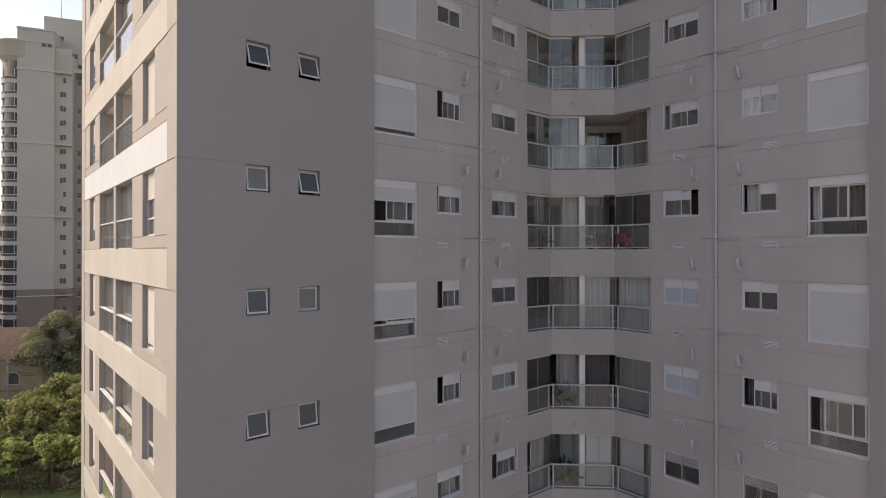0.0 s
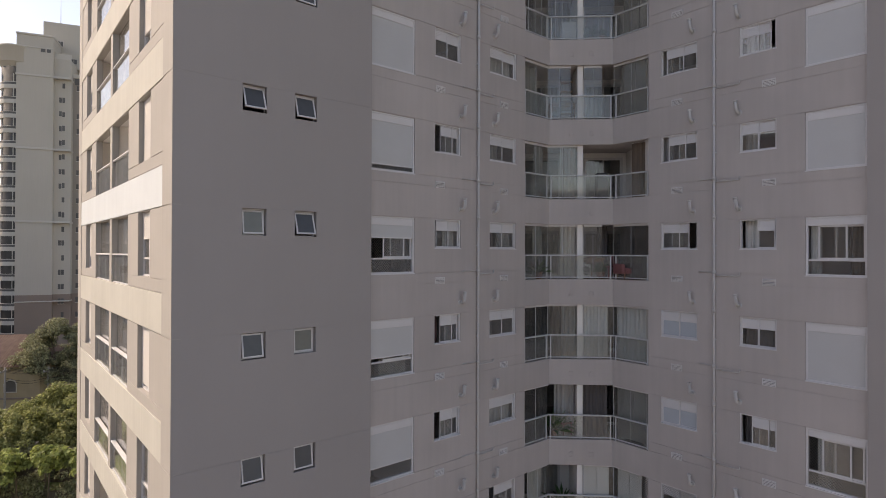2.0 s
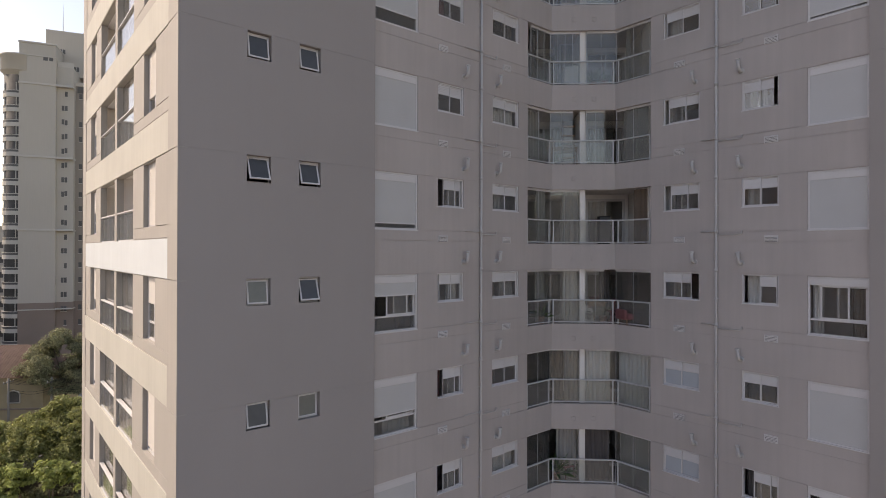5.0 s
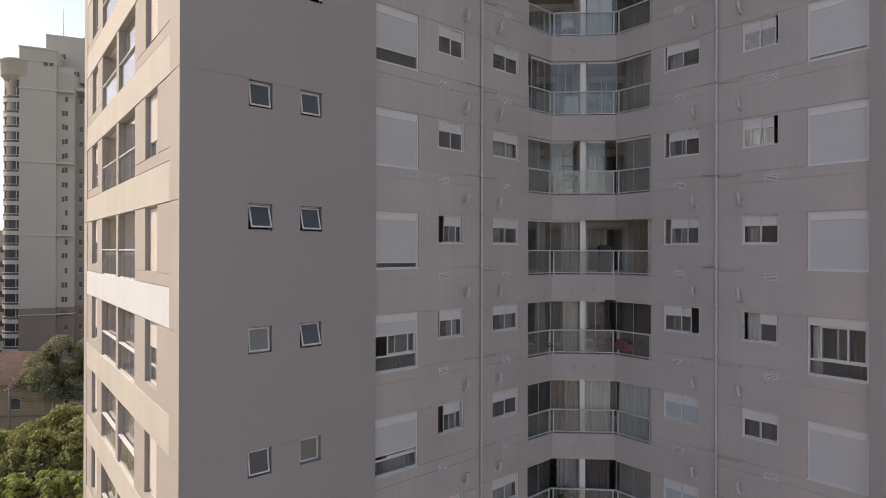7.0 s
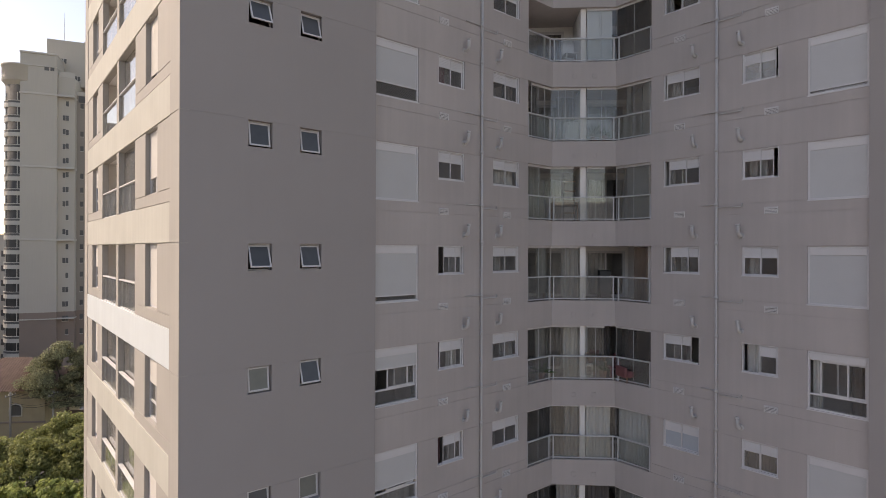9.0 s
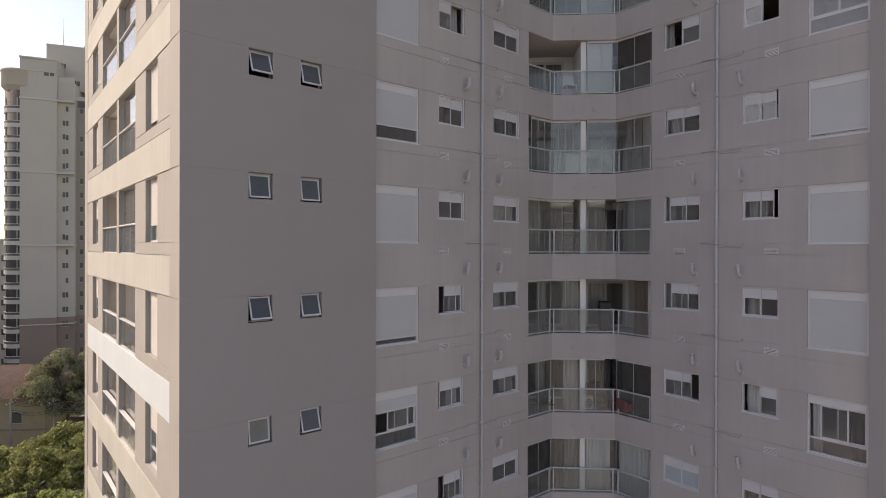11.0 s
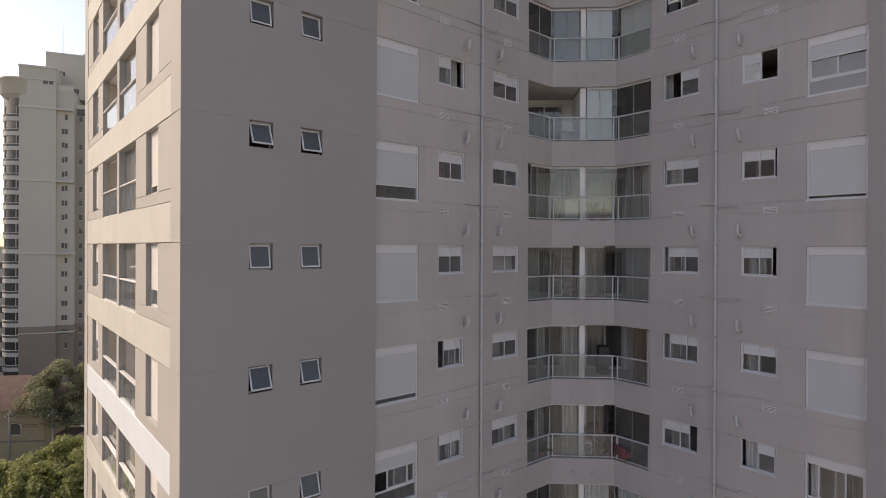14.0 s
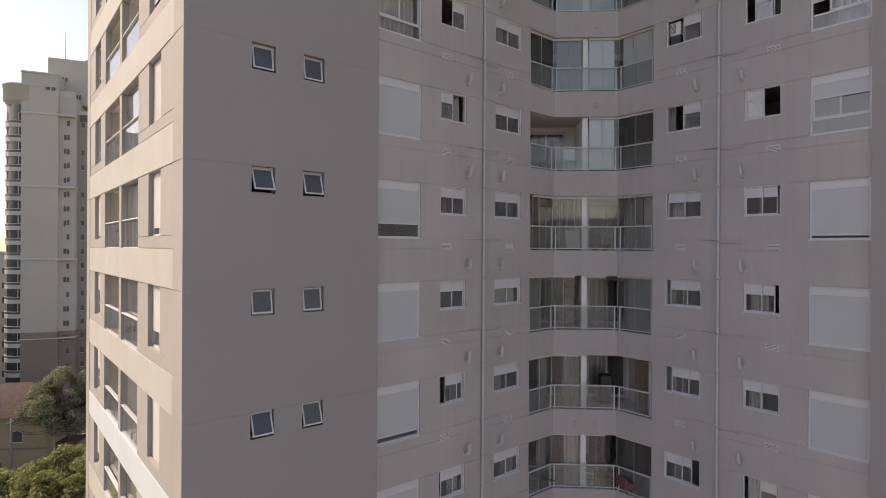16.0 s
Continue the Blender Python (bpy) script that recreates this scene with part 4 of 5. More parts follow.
for i in range(5):
    part("guard_bar", shared(("guard_bar",), lambda: boxes((-0.14, 0.18, -0.15, -0.143, 0, 0.012)), M_WHITEPL), M_WHITEPL, unit).location.z = 0.18 + i * 0.05
for x in (-0.15, 0.15):
    part("foot", boxes((x - 0.03, x + 0.03, -0.12, 0.12, 0, 0.06)), M_DARKMETAL, unit)
table(bal(-1, -0.55, 0.9, 0), "brown wooden table standing on the balcony")
table(bal(1, 0.6, 0.95, 90), "brown wooden table beside the red armchair")
rack(bal(-1, -0.45, 0.5, 0))
for k, c, n, tall, seed in ((3, -0.9, 0.35, 1.25, 1), (3, -0.65, 0.95, 1.3, 2), (3, -0.28, 0.75, 1.2, 3), (4, -0.55, 0.6, 1.3, 4), (4, -0.25, 0.5, 0.8, 5), (1, 0.35, 0.4, 0.7, 6), (1, -1.5, 0.0, 0.9, 7), (-2, 0.45, 0.6, 1.0, 8), (-2, 0.8, 0.4, 0.7, 9), (0, -1.5, 0.1, 0.6, 10), (1, 0.8, 0.45, 0.9, 11)):
    pot_plant(bal(k, c, n), tall, seed)
cab = thing("cabinet", bal(-2, -0.4, 0.45), "low white cabinet standing on the balcony", "cabinet")
part("body", boxes((-0.25, 0.25, -0.2, 0.2, 0.05, 0.75), bevel=0.008), M_WHITEPL, cab)
part("door", boxes((-0.24, 0.24, -0.22, -0.202, 0.07, 0.73), bevel=0.004), M_WHITEPL, cab)
part("plinth", boxes((-0.23, 0.23, -0.17, 0.17, 0, 0.05)), M_DARKMETAL, cab)
cool = thing("air_conditioner", on_x(WX + 0.12, R_S3[1] - 0.07, floor_z(-4) + SMALL[0] + 0.36), "white box air conditioner set in the open window", "air conditioner")
part("body", boxes((0, 0.36, 0, 0.4, 0, 0.42), bevel=0.015), M_WHITEPL, cool)
part("grille", boxes((0.04, 0.2, -0.006, 0.0, 0.08, 0.38)), M_DARKMETAL, cool)
for i in range(7):
    part("slat", boxes((0.045, 0.195, -0.016, -0.006, 0.10 + i * 0.04, 0.115 + i * 0.04)), M_WHITEPL, cool)
part("bracket", boxes((0.02, 0.34, 0.02, 0.38, -0.30, 0.0), bevel=0.01), M_DARKMETAL, cool)
n = thing("safety_net", seg(P2, B, floor_z(4) + FLOOR + 0.03, 0.1) @ Matrix.Translation((ln2 - 0.3, 0, 0)), "black diamond safety net across the balcony opening", "net")
part("net_mesh", net(0.27, OPEN_H - 0.1), M_NET, n)
n = thing("safety_net", seg(P1, P2, floor_z(-1) + FLOOR + 0.03, 0.1) @ Matrix.Translation((ln1 - 0.3, 0, 0)), "black diamond safety net across the balcony opening", "net")
part("net_mesh", net(0.24, OPEN_H - 0.1), M_NET, n)


# ---- sunlit side: windows, balconies ----
def lit_window(k, r, down, mirror=False):
    w, h = r[1] - r[0], STOREY - 0.02 - 1.225
    root = thing("shutter_window", on_x(LX + 0.125, r[1], floor_z(k) + 1.225), "white window with a slatted shutter in a deep sunlit reveal", "window", "shutter windows of the sunlit side")
    part("frame", shared(("lit_frame",), lambda: boxes(*ring(w, h, 0.05, 0.0, 0.068), (w / 2 - 0.025, w / 2 + 0.025, 0.01, 0.06, 0.05, h - 0.05), (0.05, w - 0.05, 0.01, 0.06, 0.42, 0.47)), M_WHITE), M_WHITE, root)
    part("pane", shared(("lit_pane",), lambda: boxes((0.05, w - 0.05, 0.035, 0.04, 0.05, h - 0.05)), M_GLASS), M_GLASS, root)
    d = down * (h - 0.1)
    s = part("shutter", shared(("lit_shutter", round(d, 2)), lambda: slats(w - 0.1, d, 0.045, 0.004, 0.006), M_LITBLIND), M_LITBLIND, root)
    s.location = (0.05, -0.012, h - 0.05 - d)


def lit_balcony(k, r, screen):
    w = r[1] - r[0]
    z = floor_z(k) + 0.908
    m = on_x(LX, r[1], z)
    root = thing("balcony_railing", m, "white flat handrail over a clear glass balustrade in sunlight", "railing", "balcony railings of the sunlit side")
    part("top_rail", shared(("lit_rail", round(w, 2)), lambda: boxes((0.005, w - 0.005, 0.02, 0.14, 0.82, 0.865), bevel=0.008), M_WHITE), M_WHITE, root)
    part("pane", shared(("lit_rail_pane", round(w, 2)), lambda: boxes((0.02, w - 0.02, 0.075, 0.085, 0.03, 0.82)), M_RAILGLASS), M_RAILGLASS, root)
    for x in (0.03, w / 2, w - 0.03):
        part("post", shared(("lit_post",), lambda: boxes((-0.02, 0.02, 0.09, 0.13, 0.0, 0.82), bevel=0.004), M_ALU), M_ALU, root).location.x = x
    part("bottom_rail", shared(("lit_foot", round(w, 2)), lambda: boxes((0.01, w - 0.01, 0.06, 0.10, 0.0, 0.035)), M_ALU), M_ALU, root)
    door = thing("sliding_door", on_x(LX + 1.25, r[1], z), "white-framed sliding glass door behind the sunlit balcony", "door", "balcony sliding doors")
    part("frame", shared(("lit_door", round(w, 2)), lambda: boxes(*ring(w, 1.92, 0.06, 0.0, 0.08), (w / 2 - 0.03, w / 2 + 0.03, 0.0, 0.06, 0.06, 1.86)), M_WHITE), M_WHITE, door)
    for s in range(2):
        p = part("pane", shared(("lit_door_pane", round(w, 2)), lambda: boxes((0.03, w / 2 - 0.03, 0.03, 0.036, 0.06, 1.86)), M_GLASS), M_GLASS, door)
        p.location.x = s * w / 2
    if screen:
        g = thing("glass_screen", on_x(LX + 0.17, r[1], z), "tall glass panes closing the sunlit balcony", "glass screen", "balcony glass screens")
        for s in range(3):
            part("pane", shared(("lit_screen", round(w, 2)), lambda: boxes((0.004, w / 3 - 0.004, -0.005, 0.005, 0.02, 1.91)), M_GLASS), M_GLASS, g).location.x = s * w / 3
    if screen == 2:
        hang_curtain(on_x(LX + 0.34, r[1] - 0.05, z + 0.01), w - 0.1, 1.88, M_CURTAIN, "pale curtain drawn across the glazed balcony")


SHUT = {-5: 0.8, -4: 0.85, -3: 1.0, -2: 0.9, -1: 0.75, 0: 1.0, 1: 0.42, 2: 0.95, 3: 0.05, 4: 0.05, 5: 0.6}
lit_floor = thing("floor_sunlit_balconies", Matrix.Translation((0, 0, floor_z(0))), "pale balcony floor and ceiling slabs of the sunlit side", "floor", kind="structure")
for k in range(FIRST, LAST + 1):
    lit_window(k, LWN, SHUT[k])
    lit_window(k, LWF, SHUT[-k] if k else 0.5)
    lit_balcony(k, LB2, {1: 2, 2: 2, 0: 0, -2: 2}.get(k, k % 2))
    lit_balcony(k, LB1, {1: 1, 2: 2, 3: 1}.get(k, 0))
    part("slab", shared(("lit_slab",), lambda: boxes((LX + THICK, LX + 1.4, LB2[0] - 0.5, LB1[1] + 0.5, 0.02, 0.9)), M_SLAB), M_SLAB, lit_floor).location.z = floor_z(k) - floor_z(0)


# ---- the ground and what stands on it, placed by metres right of and ahead of the first eye ----
def site(right, ahead, z=0.0, turn=0.0):
    a = radians(-TURN)
    return Matrix.Translation((right * math.cos(a) + ahead * math.sin(a), -right * math.sin(a) + ahead * math.cos(a), z)) @ pose(0, 0, 0, 0, 0, TURN + turn)


M_EARTH = surface("city_ground", (0.27, 0.25, 0.22), 0.95, 0.3, 0.05, 2, 0.2)
M_GRASS = surface("lawn_grass", (0.17, 0.21, 0.07), 0.95, 0.35, 0.6, 14, 0.4)
M_ROAD = surface("asphalt", (0.07, 0.068, 0.066), 0.9, 0.2, 0.4, 30, 0.1)
M_PAVE = surface("concrete_pavement", (0.30, 0.28, 0.25), 0.9, 0.15, 0.5, 12, 0.1)
M_BARK = surface("tree_bark", (0.13, 0.10, 0.075), 0.95, 0.3, 3.0, 20, 0.4)
M_YELLOW = surface("yellow_house_paint", (0.38, 0.31, 0.20), 0.9, 0.15, 0.7, 30, 0.05, streak=0.4)
M_TILE = surface("clay_roof_tile", (0.19, 0.118, 0.09), 0.85, 0.3, 1.2, 14, 0.2)
M_TOWER = surface("tower_cream_render", (0.475, 0.443, 0.385), 0.9, 0.07, 0.15, 20, 0.0, streak=0.5)
M_TOWERBAND = surface("tower_pale_trim", (0.51, 0.485, 0.435), 0.9, 0.06, 0.3, 20, 0.0)
M_BROWN = surface("tower_brown_render", (0.26, 0.205, 0.17), 0.9, 0.08, 0.3, 20, 0.0)
M_DARKGLASS = surface("far_window_glass", (0.10, 0.098, 0.095), 0.45, 0.3, 0.6, 2, 0.0, random_tone=0.5)

ground = thing("ground", Matrix.Translation((0, 0, 0)), "dusty city ground reaching to the horizon", "ground", kind="structure")
part("ground_sheet", boxes((-3000, 3000, -3000, 3000, -0.5, 0.0)), M_EARTH, ground)
lawn = thing("lawn", site(-40, 50), "green lawn between the young trees and the apartment building", "lawn", kind="structure")
part("turf", boxes((-26, 26, -16, 13, -0.1, 0.05)), M_GRASS, lawn)
street = thing("road", site(-50, 70), "grey asphalt street in front of the yellow house", "road", kind="structure")
part("asphalt", boxes((-60, 60, -4.2, 2.2, -0.1, 0.02)), M_ROAD, street)
kerb = thing("pavement", site(-50, 70), "raised concrete pavement along the street", "pavement", kind="structure")
part("kerb", boxes((-60, 60, 2.2, 4.0, -0.1, 0.14), bevel=0.02), M_PAVE, kerb)


def foliage_material(name, colour):
    m, n, l, b = material(name)
    geo, ramp = n.new("ShaderNodeNewGeometry"), n.new("ShaderNodeMapRange")
    l.new(geo.outputs["Random Per Island"], ramp.inputs[0])
    ramp.inputs[3].default_value, ramp.inputs[4].default_value = 0.55, 1.5
    mul = n.new("ShaderNodeVectorMath")
    mul.operation = "SCALE"
    mul.inputs[0].default_value = colour
    l.new(ramp.outputs[0], mul.inputs["Scale"])
    l.new(mul.outputs[0], b.inputs["Base Color"])
    b.inputs["Roughness"].default_value = 0.6
    thin = n.new("ShaderNodeBsdfTranslucent")
    l.new(mul.outputs[0], thin.inputs[0])
    mix = n.new("ShaderNodeMixShader")
    mix.inputs[0].default_value = 0.45
    l.new(b.outputs[0], mix.inputs[1])
    l.new(thin.outputs[0], mix.inputs[2])
    l.new(mix.outputs[0], n["Material Output"].inputs[0])
    return m


M_GREEN = foliage_material("broad_leaves", (0.30, 0.315, 0.125))
# deep green lifted towards grey, so distant haze sits in the leaf colour
M_DEEP = foliage_material("hazy_green_leaves", (0.26, 0.265, 0.155))
# shrub leaves darkened to carry the shade of the tall trees above
M_SHRUB = foliage_material("shaded_shrub_leaves", (0.055, 0.052, 0.032))
M_YOUNG = foliage_material("young_leaves", (0.31, 0.35, 0.12))


def crown_mesh(rng, blobs, leaf, count):
    """Many small leaf sprays on the shells of overlapping clumps."""
    vs, fs = [], []
    for c, r in blobs:
        for i in range(int(count * r * r)):
            d = Vector((rng.gauss(0, 1), rng.gauss(0, 1), rng.gauss(0, 1))).normalized()
            if d.z < -0.45:
                continue
            p = c + Vector((d.x, d.y, d.z * 0.7)) * r * rng.uniform(0.5, 1.16)
            nrm = (d + Vector((rng.uniform(-1, 1), rng.uniform(-1, 1), rng.uniform(-0.4, 1.0))) * 1.3).normalized()
            s = nrm.orthogonal().normalized()
            s.rotate(Matrix.Rotation(rng.uniform(0, 6.28), 3, nrm))
            t = nrm.cross(s)
            q = leaf * rng.uniform(0.6, 1.4)
            b = len(vs)
            vs += [p - s * q, p - t * q * 0.5 + nrm * q * 0.15, p + s * q, p + t * q * 0.5 + nrm * q * 0.15]
            fs.append((b, b + 1, b + 2, b + 3))
    return vs, fs


def tree(m, height, spread, seed, mat, label, leaf=0.22, count=170, clumps=30):
    rng = random.Random(seed)
    root = thing("tree", m, label, "tree", "street trees")
    fork = height * 0.45
    part("trunk", tube(bmesh.new(), [(0, 0, -0.1), (0.1, 0, fork * 0.5), (0, 0.1, fork), (0.1, 0.1, height * 0.7)], [0.32, 0.24, 0.2, 0.08], 10), M_BARK, root)
    blobs = []
    for i in range(clumps):
        a, e = rng.uniform(0, 6.28), rng.random()
        rr = spread * math.sqrt(rng.random()) * 0.85
        top = height - (height - fork) * 0.75 * (rr / spread) ** 2
        z = fork * 0.8 + (top - fork * 0.8) * (0.18 + 0.77 * e)
        blobs.append((Vector((rr * math.cos(a), rr * math.sin(a), z)), spread * rng.uniform(0.12, 0.25)))
    for i in range(6):
        c = blobs[i][0]
        part("limb", tube(bmesh.new(), [(0, 0.05, fork * 0.85), (c.x * 0.5, c.y * 0.5, (fork + c.z) / 2), (c.x, c.y, c.z)], [0.14, 0.09, 0.03], 7), M_BARK, root)
    vs, fs = crown_mesh(rng, blobs, leaf, count)
    me = bpy.data.meshes.new("crown")
    me.from_pydata([tuple(v) for v in vs], [], fs)
    me.materials.append(mat)
    part("crown", me, mat, root)
    return root


def young_tree(m, height, seed):
    """A slender young tree: a thin pale trunk under a loose head of large drooping leaves."""
    rng = random.Random(seed)
    root = thing("young_tree", m, "slender young tree with bright drooping leaves on the lawn", "tree", "young lawn trees")
    bend = rng.uniform(-0.25, 0.25)
    part("trunk", tube(bmesh.new(), [(0, 0, -0.1), (bend * 0.4, 0, height * 0.5), (bend, 0, height)], [0.09, 0.07, 0.05], 8), M_BARK, root)
    blobs = [(Vector((bend + rng.uniform(-1.0, 1.0), rng.uniform(-0.9, 0.9), height + rng.uniform(-0.9, 0.7))), rng.uniform(0.3, 0.6)) for i in range(16)]
    for c, _ in blobs[:4]:
        part("limb", tube(bmesh.new(), [(bend * 0.85, 0, height * 0.82), tuple(c)], [0.035, 0.015], 6), M_BARK, root)
    vs, fs = crown_mesh(rng, blobs, 0.25, 330)
    me = bpy.data.meshes.new("crown")
    me.from_pydata([tuple(v) for v in vs], [], fs)
    me.materials.append(M_YOUNG)
    part("crown", me, M_YOUNG, root)
    return root


tree(site(-53.6, 78), 14.7, 6.0, 11, M_DEEP, "tall dark green broadleaf tree behind the wires", 0.14, 560, 84)
tree(site(-49.6, 82), 13.2, 4.6, 12, M_DEEP, "dark green broadleaf tree beside the tower", 0.14, 560, 76)
for i, (x, y, h, s) in enumerate(((-47.5, 60, 10.6, 4.4), (-43.0, 62, 11.4, 4.6), (-39.0, 61, 11.2, 4.2), (-51.5, 60, 10.0, 4.2), (-44.5, 59.5, 9.4, 3.8), (-39.5, 60.5, 9.8, 3.8), (-35.5, 61.0, 10.2, 3.8), (-50.5, 58.5, 8.2, 3.4))):
    tree(site(x, y), h * (0.70 if x < -43.5 else 0.80), s, 30 + i, M_GREEN, "bright green broadleaf tree at the edge of the lawn", 0.17, 400, 62)
for i, (x, y, h) in enumerate(((-41.5, 49.5, 5.2), (-39.4, 50.5, 5.8), (-37.6, 49.0, 6.0), (-36.4, 51.0, 6.4), (-35.0, 49.2, 6.2), (-33.4, 50.6, 6.6), (-38.4, 47.6, 4.6), (-43.2, 51.0, 5.4), (-31.8, 49.4, 6.0))):
    young_tree(site(x * 1.06, y + 3.0), 1.6 + h * 0.42, 70 + i)
hedge = thing("hedge", site(-41, 57.6), "dense dark green hedge behind the young trees", "hedge")
rng = random.Random(5)
vs, fs = crown_mesh(rng, [(Vector((-13 + i * 0.62, rng.uniform(-0.8, 1.2), rng.uniform(0.8, 3.6))), rng.uniform(0.9, 1.5)) for i in range(44)], 0.16, 240)
me = bpy.data.meshes.new("hedge_leaves")
me.from_pydata([tuple(v) for v in vs], [], fs)
me.materials.append(M_DEEP)
part("hedge_foliage", me, M_DEEP, hedge)
low = thing("hedge", site(-41, 52.9), "low loose green shrubs under the young trees", "hedge")
vs, fs = crown_mesh(rng, [(Vector((-14 + i * 0.42, rng.uniform(-0.4, 1.6), rng.uniform(0.3, 1.9))), rng.uniform(0.5, 1.0)) for i in range(72)], 0.13, 300)
me = bpy.data.meshes.new("shrub_leaves")
me.from_pydata([tuple(v) for v in vs], [], fs)
me.materials.append(M_DEEP)
part("hedge_foliage", me, M_DEEP, low)
part("hedge_core", boxes((-13.8, 15.5, 0.2, 0.5, 0, 0.9)), M_BARK, low)
part("hedge_core", boxes((-12.2, 14.4, -0.3, 0.3, 0, 1.6)), M_BARK, hedge)

# shrubs by the boundary wall, their tree shade put into the leaf colour
vines = thing("hedge", site(-41, 74.3), "overgrown shrubs along the boundary wall, tree shade painted into their leaves", "hedge")
vs, fs = crown_mesh(rng, [(Vector((-9.5 + i * 0.45, rng.uniform(-0.5, 0.3), rng.uniform(0.8, 4.2))), rng.uniform(0.7, 1.2)) for i in range(60)], 0.15, 220)
me = bpy.data.meshes.new("shrub_leaves")
me.from_pydata([tuple(v) for v in vs], [], fs)
me.materials.append(M_SHRUB)
part("hedge_foliage", me, M_SHRUB, vines)
part("hedge_core", boxes((-9.6, 16, -0.1, 0.1, 0, 2.4)), M_BARK, vines)

# yellow house with a clay roof
house = thing("house", site(-54.2, 74.5, 0, 6), "yellow rendered house with a clay tile roof", "house")
part("wall", relief(bmesh.new(), [-11, -4.3, -3.0, -1.9, -0.9, 0], [0, 2.6, 5.1, 6.6, 8.6], lambda u, z: None if 5.1 < z < 6.6 and (-4.3 < u < -3.0) else 0.0, 0.3), M_YELLOW, house)
part("side_wall", boxes((-0.3, 0, 0.3, 8.5, 0, 8.6)), M_YELLOW, house)
part("cornice", boxes((-11.2, 0.15, -0.12, -0.003, 4.1, 4.35), bevel=0.03), M_BROWN, house)
win = part("window", boxes((-4.3, -3.0, 0.12, 0.2, 5.1, 6.6)), M_DARKGLASS, house)
bm = bmesh.new()
arch = [(-4.42, -0.05, 5.05), (-4.42, -0.05, 6.2), (-4.2, -0.05, 6.55), (-3.65, -0.05, 6.72), (-3.1, -0.05, 6.55), (-2.88, -0.05, 6.2), (-2.88, -0.05, 5.05), (-4.42, -0.05, 5.05)]
part("window_frame", tube(bm, arch, 0.09, 6), M_TOWERBAND, win)
part("gate", boxes((-8.8, -5.6, -0.03, -0.003, 0, 2.4)), M_DARKMETAL, house, "dark metal gate")
bm = bmesh.new()
e, zt = 0.7, 8.55
c = [bm.verts.new(v) for v in ((-11.6, -e, zt), (e, -e, zt), (e, 9.2, zt), (-11.6, 9.2, zt), (-8.0, 4.2, 12.2), (-4.2, 4.2, 12.2))]
for f in ((0, 1, 5, 4), (1, 2, 5), (2, 3, 4, 5), (3, 0, 4), (3, 2, 1, 0)):
    bm.faces.new([c[i] for i in f])
roof_h = part("roof", bm, M_TILE, house)
for i in range(34):
    u = -11.3 + i * 0.35
    a = min(1.0, (u + 11.6) / 3.6, (e - u) / 4.9) if u > -11.6 else 0
    a = max(0.05, a)
    part("cover_tile", tube(bmesh.new(), [(u, -e - 0.02, zt), (u, -e + 4.9 * a, zt + 3.65 * a)], 0.045, 6), M_TILE, roof_h)
lean = thing("outbuilding", site(-52.6, 77.0, 0, 6), "low dark outbuilding beside the yellow house", "outbuilding")
part("wall", boxes((-1.6, 1.0, 0, 3, 0, 4.0)), M_BROWN, lean)
part("roof", boxes((-1.8, 1.2, -0.3, 3.2, 4.0, 4.2), bevel=0.03), M_TILE, lean)
yard = thing("yard_wall", site(-50, 75.2), "dark weathered boundary wall along the pavement", "wall")
part("masonry", boxes((-1.6, 26, 0, 0.3, 0, 3.6), bevel=0.02), surface("dark_weathered_wall", (0.10, 0.085, 0.07), 0.95, 0.35, 0.5, 6, 0.3, streak=0.6), yard)
part("coping", boxes((-1.7, 26, -0.06, 0.36, 3.6, 3.72), bevel=0.02), M_PAVE, yard)

# street poles and wires
poles = ((-57.7, 73.0), (-52.4, 73.6), (-36.0, 74.2))
for x, y in poles:
    pole = thing("utility_pole", site(x, y), "grey concrete utility pole carrying wires", "pole", "utility poles")
    part("shaft", tube(bmesh.new(), [(0, 0, 0), (0, 0, 8.6)], [0.16, 0.11], 10), M_PAVE, pole)
    part("crossarm", boxes((-0.06, 0.06, -0.9, 0.9, 8.0, 8.14), bevel=0.01), M_PAVE, pole)
    for yy in (-0.8, -0.3, 0.3, 0.8):
        part("insulator", tube(bmesh.new(), [(0, yy, 8.14), (0, yy, 8.34)], [0.05, 0.035], 8), M_WHITEPL, pole)
wires = thing("overhead_wires", site(0, 0), "thin dark overhead wires sagging between the poles", "wires")
for (xa, ya), (xb, yb) in zip(poles, poles[1:]):
    for off, zz in ((-0.8, 8.35), (-0.3, 8.35), (0.3, 8.35), (0.8, 8.35), (0.1, 7.2), (0.1, 6.9)):
        pts = [(xa + (xb - xa) * u, ya + (yb - ya) * u + off, zz - 0.5 * math.sin(math.pi * u)) for u in (0, 0.2, 0.4, 0.6, 0.8, 1)]
        part("wire", tube(bmesh.new(), pts, 0.022, 5), M_NET, wires)

# the tower with round balconies
TZ = EYE
tower = thing("apartment_tower", site(-70.4, 99.5, 0, 22), "tall cream apartment tower with rounded balconies and a brown base", "apartment tower")
base_z, top_z = TZ - 6.85, TZ + 39.55
part("wall", boxes((-5.5, 0, 0, 12, base_z, top_z)), M_TOWER, tower)
part("base_wall", boxes((-5.5, 0, 0, 12, 0, base_z - 1.3)), M_BROWN, tower, "brown rendered lower storeys")
part("base_band", boxes((-5.53, 0.0, -0.04, 12.1, base_z - 1.1, base_z), bevel=0.02), M_BROWN, tower)
part("ledge", boxes((-5.6, 2.7, -0.15, 12.1, base_z - 1.3, base_z - 1.1), bevel=0.04), M_TOWERBAND, tower)
